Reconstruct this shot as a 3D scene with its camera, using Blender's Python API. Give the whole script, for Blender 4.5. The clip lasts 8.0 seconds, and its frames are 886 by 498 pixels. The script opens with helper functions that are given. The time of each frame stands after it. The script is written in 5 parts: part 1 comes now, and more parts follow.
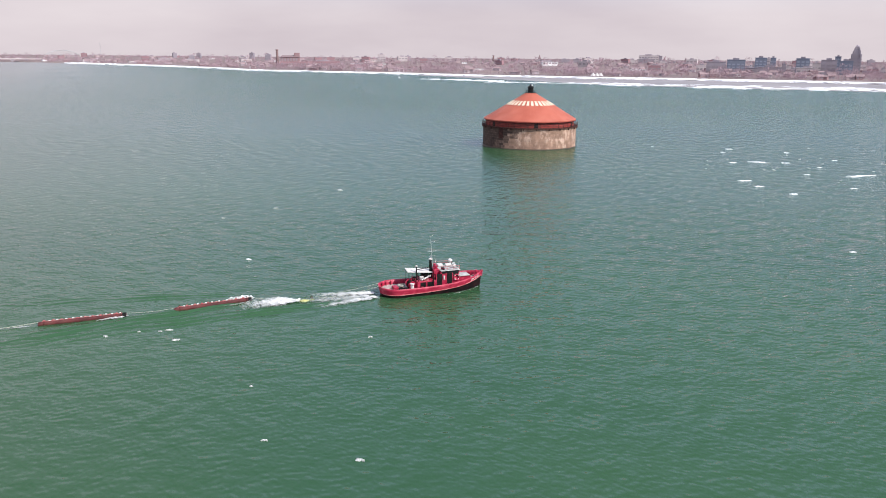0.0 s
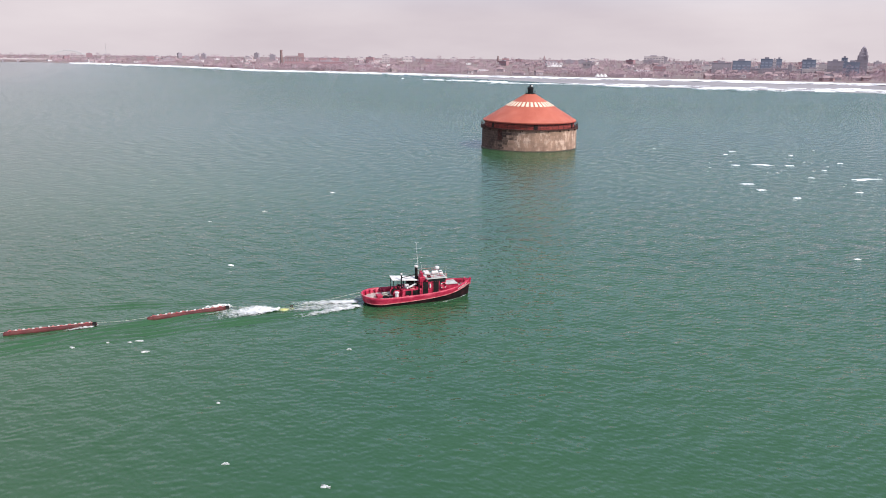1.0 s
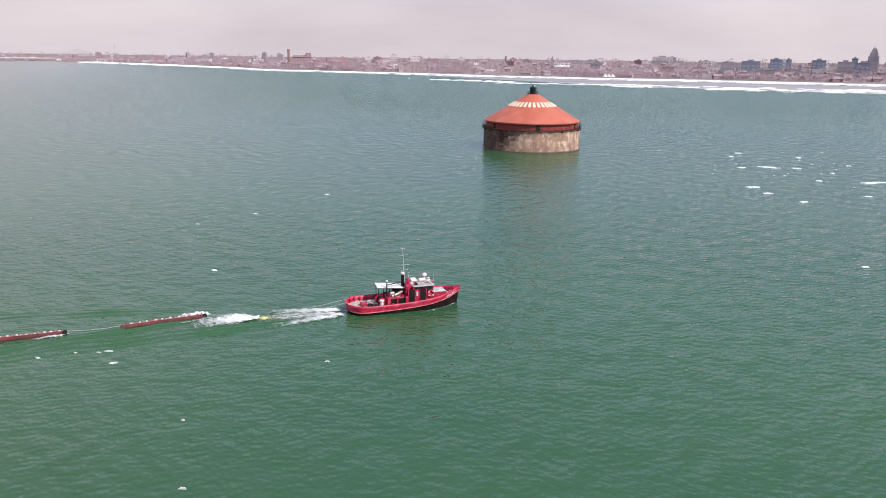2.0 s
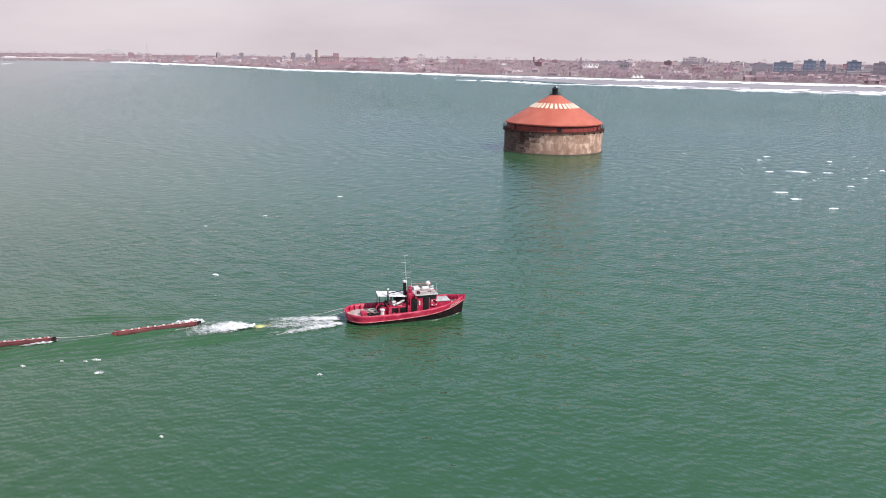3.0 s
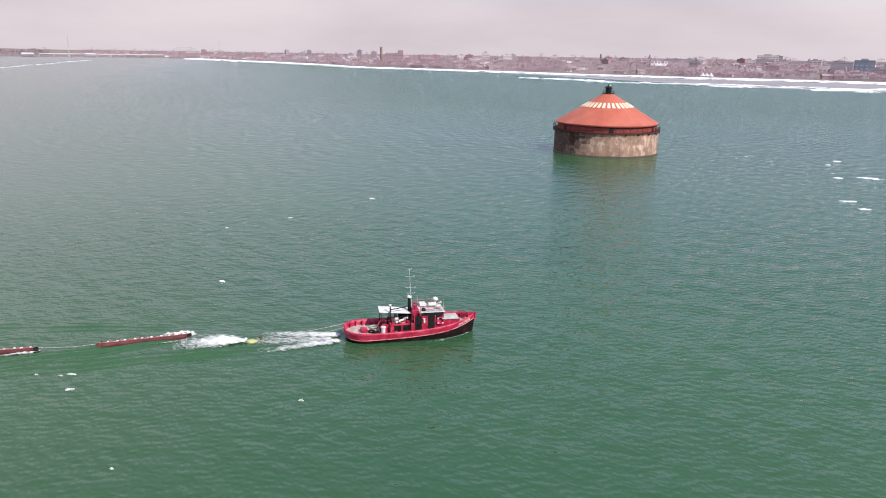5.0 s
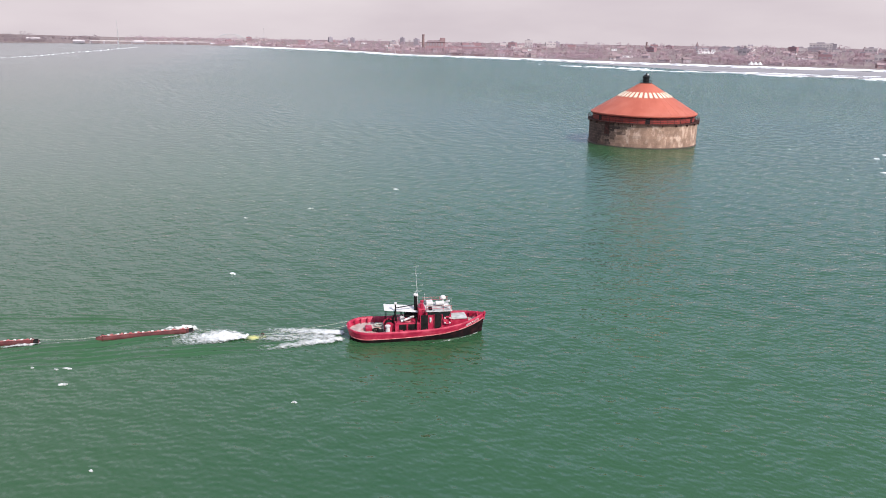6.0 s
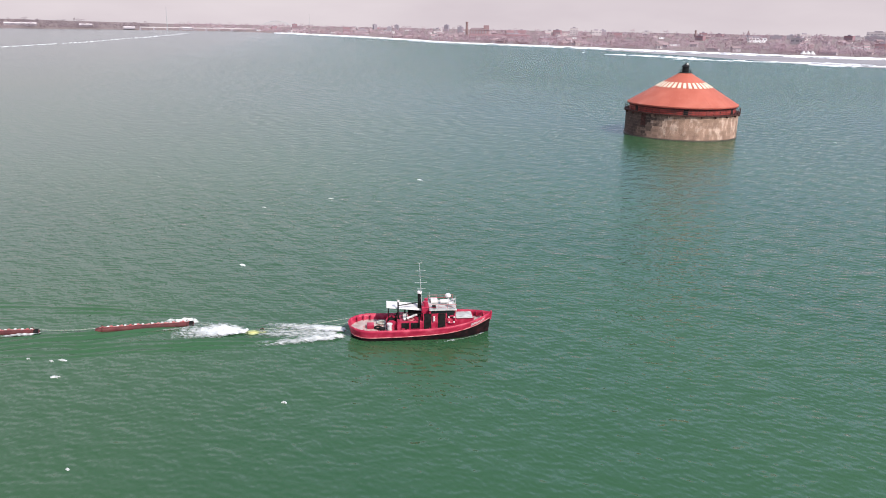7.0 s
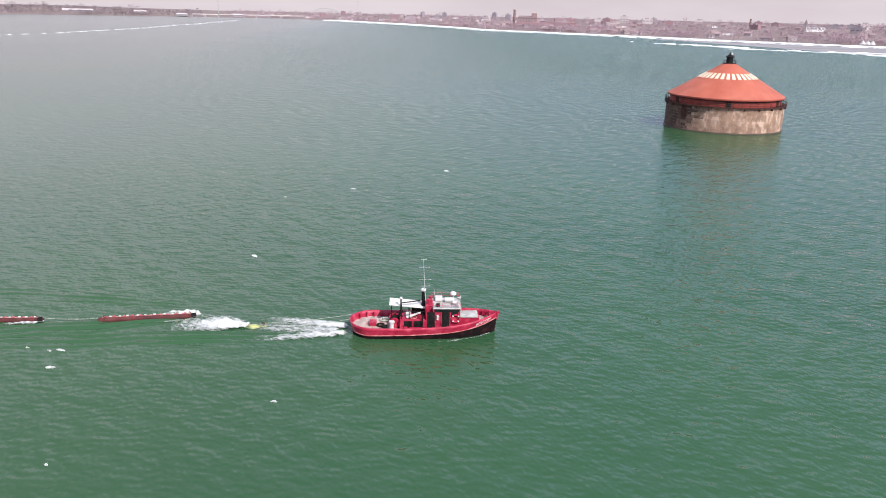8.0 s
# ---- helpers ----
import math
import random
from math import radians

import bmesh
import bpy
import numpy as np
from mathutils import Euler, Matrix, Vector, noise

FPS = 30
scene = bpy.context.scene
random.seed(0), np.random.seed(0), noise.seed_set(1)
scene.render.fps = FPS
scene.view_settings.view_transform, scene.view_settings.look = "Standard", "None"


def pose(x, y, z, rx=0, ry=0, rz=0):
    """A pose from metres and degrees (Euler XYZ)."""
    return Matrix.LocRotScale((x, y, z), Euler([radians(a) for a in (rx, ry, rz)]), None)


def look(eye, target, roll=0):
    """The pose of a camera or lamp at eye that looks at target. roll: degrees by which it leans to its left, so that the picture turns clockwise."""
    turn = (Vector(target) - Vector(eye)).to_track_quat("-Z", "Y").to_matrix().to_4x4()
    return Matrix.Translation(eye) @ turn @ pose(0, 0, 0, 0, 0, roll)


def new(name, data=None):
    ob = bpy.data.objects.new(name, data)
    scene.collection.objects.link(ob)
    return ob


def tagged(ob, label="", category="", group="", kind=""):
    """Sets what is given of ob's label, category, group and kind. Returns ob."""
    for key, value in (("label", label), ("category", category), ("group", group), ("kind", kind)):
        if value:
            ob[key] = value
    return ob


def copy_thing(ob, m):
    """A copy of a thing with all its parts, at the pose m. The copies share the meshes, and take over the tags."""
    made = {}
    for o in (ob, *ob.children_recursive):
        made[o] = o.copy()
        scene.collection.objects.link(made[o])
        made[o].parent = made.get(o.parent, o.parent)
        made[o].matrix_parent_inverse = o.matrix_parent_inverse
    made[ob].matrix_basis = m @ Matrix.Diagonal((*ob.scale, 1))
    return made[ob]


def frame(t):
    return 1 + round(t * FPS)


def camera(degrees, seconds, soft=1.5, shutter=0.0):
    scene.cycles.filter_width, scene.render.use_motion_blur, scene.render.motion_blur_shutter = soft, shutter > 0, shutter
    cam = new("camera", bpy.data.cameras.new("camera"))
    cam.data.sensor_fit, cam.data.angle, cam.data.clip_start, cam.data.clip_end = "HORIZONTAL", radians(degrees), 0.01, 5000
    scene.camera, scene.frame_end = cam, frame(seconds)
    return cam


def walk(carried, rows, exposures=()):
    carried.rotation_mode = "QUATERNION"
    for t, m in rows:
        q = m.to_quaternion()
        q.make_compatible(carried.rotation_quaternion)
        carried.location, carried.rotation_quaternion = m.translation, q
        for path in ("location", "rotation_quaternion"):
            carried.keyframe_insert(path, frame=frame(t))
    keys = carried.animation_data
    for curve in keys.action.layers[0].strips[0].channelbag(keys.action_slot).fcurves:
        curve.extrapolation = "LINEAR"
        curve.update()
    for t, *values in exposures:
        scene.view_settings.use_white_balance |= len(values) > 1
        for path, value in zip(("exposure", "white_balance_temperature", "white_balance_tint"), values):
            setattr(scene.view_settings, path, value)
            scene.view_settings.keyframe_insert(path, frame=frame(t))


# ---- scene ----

# ---------------------------------------------------------------- camera and path
cam = camera(60.6, 8.0, soft=1.0)
PATH = [  # seconds, x, y, z, turn to the left, look up, lean
    (0.0, 3.15, 0.21, 25.80, 0.91, -14.32, 0.46),
    (0.5, 4.11, 1.94, 25.73, 1.11, -14.29, 0.51),
    (1.0, 5.08, 3.67, 25.65, 1.28, -14.27, 0.55),
    (2.5, 8.11, 8.86, 25.43, 2.69, -14.28, 0.73),
    (3.0, 9.17, 10.60, 25.38, 3.94, -14.26, 0.77),
    (3.5, 10.26, 12.34, 25.35, 5.09, -14.26, 0.80),
    (4.0, 11.35, 14.09, 25.33, 6.26, -14.25, 0.81),
    (4.5, 12.46, 15.82, 25.32, 7.44, -14.27, 0.82),
    (6.0, 15.94, 20.84, 25.41, 11.98, -15.44, 0.90),
    (6.5, 17.15, 22.45, 25.44, 13.58, -15.92, 0.99),
    (7.0, 18.36, 24.03, 25.48, 15.21, -16.37, 1.07),
    (7.5, 19.58, 25.59, 25.52, 16.86, -16.83, 1.17),
    (8.0, 20.79, 27.15, 25.55, 18.68, -17.29, 1.26),
]


def drone(x, y, z, yaw, pitch, lean):
    return pose(x, y, z, 0, 0, yaw) @ pose(0, 0, 0, 90 + pitch, 0, 0) @ pose(0, 0, 0, 0, 0, lean)


walk(cam, [(t, drone(*row)) for t, *row in PATH], [(0.0, 0.61), (6.0, 0.63), (8.0, 0.69)])

# ---------------------------------------------------------------- sky and sun
SUN_AZ, SUN_EL = 127.0, 43.0  # clockwise from +y, degrees
sun_way = Vector((math.sin(radians(SUN_AZ)) * math.cos(radians(SUN_EL)), math.cos(radians(SUN_AZ)) * math.cos(radians(SUN_EL)), math.sin(radians(SUN_EL))))
sun = new("sun", bpy.data.lights.new("sun", "SUN"))
sun.data.energy, sun.data.angle, sun.data.color = 4.2, radians(1.0), (1.0, 0.95, 0.89)
sun.matrix_world = look(sun_way * 100, (0, 0, 0))

world = bpy.data.worlds.new("overcast_sky")
scene.world = world
world.use_nodes = True
wn, wl = world.node_tree.nodes, world.node_tree.links
wn.clear()
w_out = wn.new("ShaderNodeOutputWorld")
w_mix = wn.new("ShaderNodeMixShader")
w_sky = wn.new("ShaderNodeTexSky")
w_sky.sky_type, w_sky.sun_disc = "NISHITA", False
w_sky.sun_elevation, w_sky.sun_rotation = radians(SUN_EL), radians(SUN_AZ)
w_bg1 = wn.new("ShaderNodeBackground")
w_bg1.inputs["Strength"].default_value = 0.07
wl.new(w_sky.outputs[0], w_bg1.inputs["Color"])
w_tc = wn.new("ShaderNodeTexCoord")
w_map = wn.new("ShaderNodeMapping")
w_map.inputs["Scale"].default_value = (1.0, 1.0, 4.0)
wl.new(w_tc.outputs["Generated"], w_map.inputs["Vector"])
w_noise = wn.new("ShaderNodeTexNoise")
w_noise.inputs["Scale"].default_value, w_noise.inputs["Detail"].default_value, w_noise.inputs["Roughness"].default_value = 2.2, 5.0, 0.5
wl.new(w_map.outputs[0], w_noise.inputs["Vector"])
w_ramp = wn.new("ShaderNodeValToRGB")
w_ramp.color_ramp.elements[0].position, w_ramp.color_ramp.elements[0].color = 0.32, (0.67, 0.586, 0.636, 1)
w_ramp.color_ramp.elements[1].position, w_ramp.color_ramp.elements[1].color = 0.68, (0.88, 0.795, 0.825, 1)
wl.new(w_noise.outputs[0], w_ramp.inputs[0])
w_bg2 = wn.new("ShaderNodeBackground")
w_sep = wn.new("ShaderNodeSeparateXYZ")
wl.new(w_tc.outputs["Generated"], w_sep.inputs[0])
w_lift = wn.new("ShaderNodeMapRange")
w_lift.interpolation_type = "SMOOTHSTEP"
w_lift.inputs["From Min"].default_value, w_lift.inputs["From Max"].default_value = 0.06, 0.26
w_lift.inputs["To Min"].default_value, w_lift.inputs["To Max"].default_value = 0.63, 1.20
wl.new(w_sep.outputs["Z"], w_lift.inputs["Value"])
wl.new(w_lift.outputs[0], w_bg2.inputs["Strength"])
w_high = wn.new("ShaderNodeMapRange")
w_high.interpolation_type = "SMOOTHSTEP"
w_high.inputs["From Min"].default_value, w_high.inputs["From Max"].default_value = 0.045, 0.16
wl.new(w_sep.outputs["Z"], w_high.inputs["Value"])
w_cool = wn.new("ShaderNodeMix")
w_cool.data_type = "RGBA"
w_side = wn.new("ShaderNodeMapRange")  # thicker haze towards the left bank
w_side.interpolation_type = "SMOOTHSTEP"
w_side.inputs["From Min"].default_value, w_side.inputs["From Max"].default_value = -0.70, -0.02
w_side.inputs["To Min"].default_value, w_side.inputs["To Max"].default_value = 0.24, 1.0
wl.new(w_sep.outputs["X"], w_side.inputs["Value"])
w_both = wn.new("ShaderNodeMath")
w_both.operation = "MULTIPLY"
wl.new(w_high.outputs[0], w_both.inputs[0])
wl.new(w_side.outputs[0], w_both.inputs[1])
wl.new(w_both.outputs[0], w_cool.inputs[0])
wl.new(w_ramp.outputs[0], w_cool.inputs[6])
w_cool.inputs[7].default_value = (0.42, 0.55, 0.80, 1)
wl.new(w_cool.outputs[2], w_bg2.inputs["Color"])
# the cloud sheet is closed near the horizon and thins out overhead, where blue shows through
w_cover = wn.new("ShaderNodeMapRange")
w_cover.interpolation_type = "SMOOTHSTEP"
w_cover.inputs["From Min"].default_value, w_cover.inputs["From Max"].default_value = 0.07, 0.40
w_cover.inputs["To Min"].default_value, w_cover.inputs["To Max"].default_value = 0.97, 0.65
wl.new(w_sep.outputs["Z"], w_cover.inputs["Value"])
wl.new(w_cover.outputs[0], w_mix.inputs[0])
wl.new(w_bg1.outputs[0], w_mix.inputs[1])
wl.new(w_bg2.outputs[0], w_mix.inputs[2])
wl.new(w_mix.outputs[0], w_out.inputs["Surface"])


# ---------------------------------------------------------------- materials
def material(name, low, high, scale=1.0, rough=0.7, metal=0.0, bump=0.0, bump_scale=8.0, stain=None, stain_scale=0.4, stain_amount=0.5, per_object=0.0, per_island=0.0, stretch=(1, 1, 1), gloss=0.35):
    """A surface whose colour wanders between two tones, with fine relief, stains and piece-to-piece variation."""
    m = bpy.data.materials.new(name)
    m.use_nodes = True
    n, l = m.node_tree.nodes, m.node_tree.links
    b = n["Principled BSDF"]
    b.inputs["Roughness"].default_value, b.inputs["Metallic"].default_value = rough, metal
    b.inputs["Specular IOR Level"].default_value = gloss
    tc = n.new("ShaderNodeTexCoord")
    mp = n.new("ShaderNodeMapping")
    mp.inputs["Scale"].default_value = stretch
    l.new(tc.outputs["Object"], mp.inputs["Vector"])
    nz = n.new("ShaderNodeTexNoise")
    nz.inputs["Scale"].default_value, nz.inputs["Detail"].default_value = scale, 6.0
    l.new(mp.outputs[0], nz.inputs["Vector"])
    ramp = n.new("ShaderNodeValToRGB")
    ramp.color_ramp.elements[0].position, ramp.color_ramp.elements[0].color = 0.32, (*low, 1)
    ramp.color_ramp.elements[1].position, ramp.color_ramp.elements[1].color = 0.68, (*high, 1)
    l.new(nz.outputs[0], ramp.inputs[0])
    colour = ramp.outputs[0]
    if stain:
        sn = n.new("ShaderNodeTexNoise")
        sn.inputs["Scale"].default_value, sn.inputs["Detail"].default_value = stain_scale, 8.0
        l.new(mp.outputs[0], sn.inputs["Vector"])
        sr = n.new("ShaderNodeMapRange")
        sr.inputs["From Min"].default_value, sr.inputs["From Max"].default_value = 0.5, 0.68
        sr.inputs["To Max"].default_value = stain_amount
        l.new(sn.outputs[0], sr.inputs["Value"])
        mx = n.new("ShaderNodeMix")
        mx.data_type = "RGBA"
        l.new(sr.outputs[0], mx.inputs[0])
        l.new(colour, mx.inputs[6])
        mx.inputs[7].default_value = (*stain, 1)
        colour = mx.outputs[2]
    if per_object or per_island:
        src = n.new("ShaderNodeObjectInfo").outputs["Random"] if per_object else n.new("ShaderNodeNewGeometry").outputs["Random Per Island"]
        amount = per_object or per_island
        vr = n.new("ShaderNodeMapRange")
        vr.inputs["To Min"].default_value, vr.inputs["To Max"].default_value = 1 - amount, 1 + amount
        l.new(src, vr.inputs["Value"])
        hs = n.new("ShaderNodeHueSaturation")
        l.new(vr.outputs[0], hs.inputs["Value"])
        l.new(colour, hs.inputs["Color"])
        colour = hs.outputs[0]
    l.new(colour, b.inputs["Base Color"])
    if bump:
        bn = n.new("ShaderNodeTexNoise")
        bn.inputs["Scale"].default_value, bn.inputs["Detail"].default_value = bump_scale, 5.0
        l.new(mp.outputs[0], bn.inputs["Vector"])
        bp = n.new("ShaderNodeBump")
        bp.inputs["Strength"].default_value, bp.inputs["Distance"].default_value = 1.0, bump
        l.new(bn.outputs[0], bp.inputs["Height"])
        l.new(bp.outputs[0], b.inputs["Normal"])
    return m


# wave trains: length in metres, heading in degrees, how far they run before they break up, how alike their headings are, tilt
TRAINS = ((0.46, 70, 1.6, 0.7, 0.40), (0.68, 108, 2.0, 0.7, 0.46), (1.1, 84, 2.0, 0.6, 0.40), (2.3, 112, 1.8, 0.35, 0.28), (5.0, 80, 1.8, 0.3, 0.21))


def water_material():
    m = bpy.data.materials.new("harbour_water")
    m.use_nodes = True
    n, l = m.node_tree.nodes, m.node_tree.links
    n.remove(n["Principled BSDF"])
    body = n.new("ShaderNodeBsdfDiffuse")  # light scattered back out of the green depth
    gloss = n.new("ShaderNodeBsdfGlossy")
    rim = n.new("ShaderNodeFresnel")
    rim.inputs["IOR"].default_value = 1.33
    both = n.new("ShaderNodeMixShader")
    l.new(rim.outputs[0], both.inputs[0])
    l.new(body.outputs[0], both.inputs[1])
    l.new(gloss.outputs[0], both.inputs[2])
    l.new(both.outputs[0], n["Material Output"].inputs["Surface"])
    tc = n.new("ShaderNodeTexCoord")
    turn = n.new("ShaderNodeMapping")
    turn.inputs["Rotation"].default_value = (0, 0, radians(22))
    l.new(tc.outputs["Object"], turn.inputs["Vector"])

    def tex(scale, detail, sx=1.0, sy=1.0):
        mp = n.new("ShaderNodeMapping")
        mp.inputs["Scale"].default_value = (sx, sy, 1)
        l.new(turn.outputs[0], mp.inputs["Vector"])
        t = n.new("ShaderNodeTexNoise")
        t.inputs["Scale"].default_value, t.inputs["Detail"].default_value = scale, detail
        l.new(mp.outputs[0], t.inputs["Vector"])
        return t.outputs[0]

    ramp = n.new("ShaderNodeValToRGB")
    ramp.color_ramp.elements[0].position, ramp.color_ramp.elements[0].color = 0.35, (0.0215, 0.0625, 0.029, 1)
    ramp.color_ramp.elements[1].position, ramp.color_ramp.elements[1].color = 0.65, (0.029, 0.073, 0.031, 1)
    l.new(tex(0.02, 4.0, 0.6, 1.0), ramp.inputs[0])
    l.new(ramp.outputs[0], body.inputs["Color"])
    rr = n.new("ShaderNodeMapRange")
    rr.inputs["To Min"].default_value, rr.inputs["To Max"].default_value = 0.11, 0.18
    l.new(tex(0.012, 3.0, 0.5, 1.0), rr.inputs["Value"])
    l.new(rr.outputs[0], gloss.inputs["Roughness"])
    # less wind, and so flatter water, in the lee towards the far left bank
    sx = n.new("ShaderNodeSeparateXYZ")
    l.new(tc.outputs["Object"], sx.inputs[0])
    lee = n.new("ShaderNodeMath")
    lee.operation = "MULTIPLY_ADD"
    l.new(sx.outputs["Y"], lee.inputs[0])
    lee.inputs[1].default_value = 0.45
    l.new(sx.outputs["X"], lee.inputs[2])
    gust = n.new("ShaderNodeMath")
    gust.operation = "MULTIPLY_ADD"
    l.new(tex(0.014, 3.0, 0.45, 1.0), gust.inputs[0])
    gust.inputs[1].default_value = 90.0
    l.new(lee.outputs[0], gust.inputs[2])
    calm = n.new("ShaderNodeMapRange")
    calm.inputs["From Min"].default_value, calm.inputs["From Max"].default_value = -70.0, 205.0
    calm.inputs["To Min"].default_value, calm.inputs["To Max"].default_value = 0.27, 1.58
    l.new(gust.outputs[0], calm.inputs["Value"])
    # a lull round the stone tower, and more wind on the open water behind it
    lull = n.new("ShaderNodeMapRange")
    lull.interpolation_type = "SMOOTHSTEP"
    lull.inputs["From Min"].default_value, lull.inputs["From Max"].default_value = 95.0, 165.0
    lull.inputs["To Min"].default_value, lull.inputs["To Max"].default_value = 1.0, 0.70
    l.new(sx.outputs["Y"], lull.inputs["Value"])
    open_water = n.new("ShaderNodeMapRange")
    open_water.interpolation_type = "SMOOTHSTEP"
    open_water.inputs["From Min"].default_value, open_water.inputs["From Max"].default_value = 235.0, 450.0
    open_water.inputs["To Min"].default_value, open_water.inputs["To Max"].default_value = 1.0, 1.8
    l.new(sx.outputs["Y"], open_water.inputs["Value"])
    # wind waves: short uneven crests from drawn-out noise at several lengths and headings, and small chop
    def vmath(op, x, y=None, scale=None):
        q = n.new("ShaderNodeVectorMath")
        q.operation = op
        l.new(x, q.inputs[0])
        if y is not None:
            if isinstance(y, tuple):
                q.inputs[1].default_value = y
            else:
                l.new(y, q.inputs[1])
        if scale is not None:
            l.new(scale, q.inputs["Scale"])
        return q

    def fmath(op, x, y, z=None):
        q = n.new("ShaderNodeMath")
        q.operation = op
        for i, v in enumerate((x, y, z)):
            if v is None:
                continue
            if isinstance(v, (int, float)):
                q.inputs[i].default_value = v
            else:
                l.new(v, q.inputs[i])
        return q.outputs[0]

    def noise_colour(scale, detail):
        q = n.new("ShaderNodeTexNoise")
        q.inputs["Scale"].default_value, q.inputs["Detail"].default_value = scale, detail
        l.new(tc.outputs["Object"], q.inputs["Vector"])
        return q

    def train(length, heading, run, alike, tilt):
        """Tilts of the surface by one train of short, uneven crests."""
        q = n.new("ShaderNodeTexGabor")
        q.gabor_type = "2D"
        l.new(tc.outputs["Object"], q.inputs["Vector"])
        q.inputs["Scale"].default_value, q.inputs["Frequency"].default_value = 1 / (length * run), run
        q.inputs["Anisotropy"].default_value, q.inputs["Orientation 2D"].default_value = alike, radians(heading)
        centred = fmath("SUBTRACT", q.outputs["Value"], 0.5)
        lean = n.new("ShaderNodeVectorMath")
        lean.operation = "SCALE"
        lean.inputs[0].default_value = (math.cos(radians(heading)) * tilt, math.sin(radians(heading)) * tilt, 0.0)
        l.new(centred, lean.inputs["Scale"])
        return lean.outputs[0]

    chop = noise_colour(4.2, 2.0)
    total = vmath("MULTIPLY", vmath("SUBTRACT", chop.outputs["Color"], (0.5, 0.5, 0.5)).outputs[0], (0.40, 0.34, 0.0)).outputs[0]
    for row in TRAINS:
        total = vmath("ADD", total, train(*row)).outputs[0]
    total = vmath("SCALE", total, None, fmath("MULTIPLY", fmath("MULTIPLY", calm.outputs[0], lull.outputs[0]), open_water.outputs[0])).outputs[0]
    # towards the open lake mostly the near faces of the waves show
    lean_far = n.new("ShaderNodeMapRange")
    lean_far.inputs["From Min"].default_value, lean_far.inputs["From Max"].default_value = 65.0, 420.0
    lean_far.inputs["To Min"].default_value, lean_far.inputs["To Max"].default_value = 0.0, -0.075
    l.new(sx.outputs["Y"], lean_far.inputs["Value"])
    near_face = n.new("ShaderNodeCombineXYZ")
    l.new(fmath("MULTIPLY", lean_far.outputs[0], calm.outputs[0]), near_face.inputs["Y"])
    total = vmath("ADD", total, near_face.outputs[0]).outputs[0]
    level = n.new("ShaderNodeNewGeometry")
    last = vmath("NORMALIZE", vmath("ADD", total, level.outputs["Normal"]).outputs[0]).outputs[0]
    l.new(last, gloss.inputs["Normal"])
    l.new(last, rim.inputs["Normal"])
    return m


def foam_material(name, colour, grain):
    """White water: broken up by noise, denser where the mesh's cover value is high."""
    m = bpy.data.materials.new(name)
    m.use_nodes = True
    n, l = m.node_tree.nodes, m.node_tree.links
    b = n["Principled BSDF"]
    b.inputs["Base Color"].default_value, b.inputs["Roughness"].default_value = (*colour, 1), 0.8
    tc = n.new("ShaderNodeTexCoord")
    mp = n.new("ShaderNodeMapping")
    mp.inputs["Scale"].default_value = (0.4, 1.0, 1.0)
    l.new(tc.outputs["Object"], mp.inputs["Vector"])
    nz = n.new("ShaderNodeTexNoise")
    nz.inputs["Scale"].default_value, nz.inputs["Detail"].default_value, nz.inputs["Roughness"].default_value = grain, 9.0, 0.74
    l.new(mp.outputs[0], nz.inputs["Vector"])
    at = n.new("ShaderNodeAttribute")
    at.attribute_name = "cover"
    add = n.new("ShaderNodeMath")
    add.operation = "ADD"
    l.new(nz.outputs[0], add.inputs[0])
    l.new(at.outputs["Fac"], add.inputs[1])
    mr = n.new("ShaderNodeMapRange")
    mr.inputs["From Min"].default_value, mr.inputs["From Max"].default_value = 0.97, 1.27
    l.new(add.outputs[0], mr.inputs["Value"])
    l.new(mr.outputs[0], b.inputs["Alpha"])
    return m


WATER = water_material()
FOAM = foam_material("white_water", (0.49, 0.49, 0.48), 5.0)
FOAM_YELLOW = foam_material("yellowish_water", (0.40, 0.42, 0.20), 2.6)
ICE = material("snow_covered_ice", (0.62, 0.62, 0.64), (0.76, 0.75, 0.77), 0.5, 0.75, bump=0.1, bump_scale=1.5)
WET_ICE = material("wet_grey_ice", (0.30, 0.31, 0.30), (0.46, 0.46, 0.46), 1.5, 0.5)
SLUSH = material("grey_shore_slush", (0.18, 0.155, 0.15), (0.26, 0.23, 0.225), 0.02, 0.6, stretch=(0.4, 1, 1))
STONE = material("weathered_limestone", (0.18, 0.108, 0.078), (0.30, 0.188, 0.138), 0.45, 0.9, bump=0.12, bump_scale=2.0, stain=(0.56, 0.42, 0.34), stain_scale=0.9, stain_amount=0.52, per_island=0.14, stretch=(1, 1, 0.55))
# two darker stones: stain plus painted shade for one side of the crib
SHADED_STAINED_STONE = material("shaded_stained_limestone", (0.030, 0.019, 0.016), (0.075, 0.046, 0.037), 0.6, 0.9, bump=0.12, bump_scale=2.0, stain=(0.12, 0.075, 0.06), stain_scale=1.1, stain_amount=0.4, per_island=0.15)
HALF_SHADED_STONE = material("half_shaded_limestone", (0.075, 0.047, 0.036), (0.15, 0.095, 0.072), 0.5, 0.9, bump=0.12, bump_scale=2.0, stain=(0.27, 0.18, 0.14), stain_scale=1.1, stain_amount=0.6, per_island=0.08)
MORTAR = material("weathered_mortar", (0.18, 0.12, 0.092), (0.28, 0.19, 0.15), 1.0, 0.95)
WET_STONE = material("wet_dark_stone", (0.035, 0.027, 0.02), (0.08, 0.06, 0.045), 1.5, 0.5)
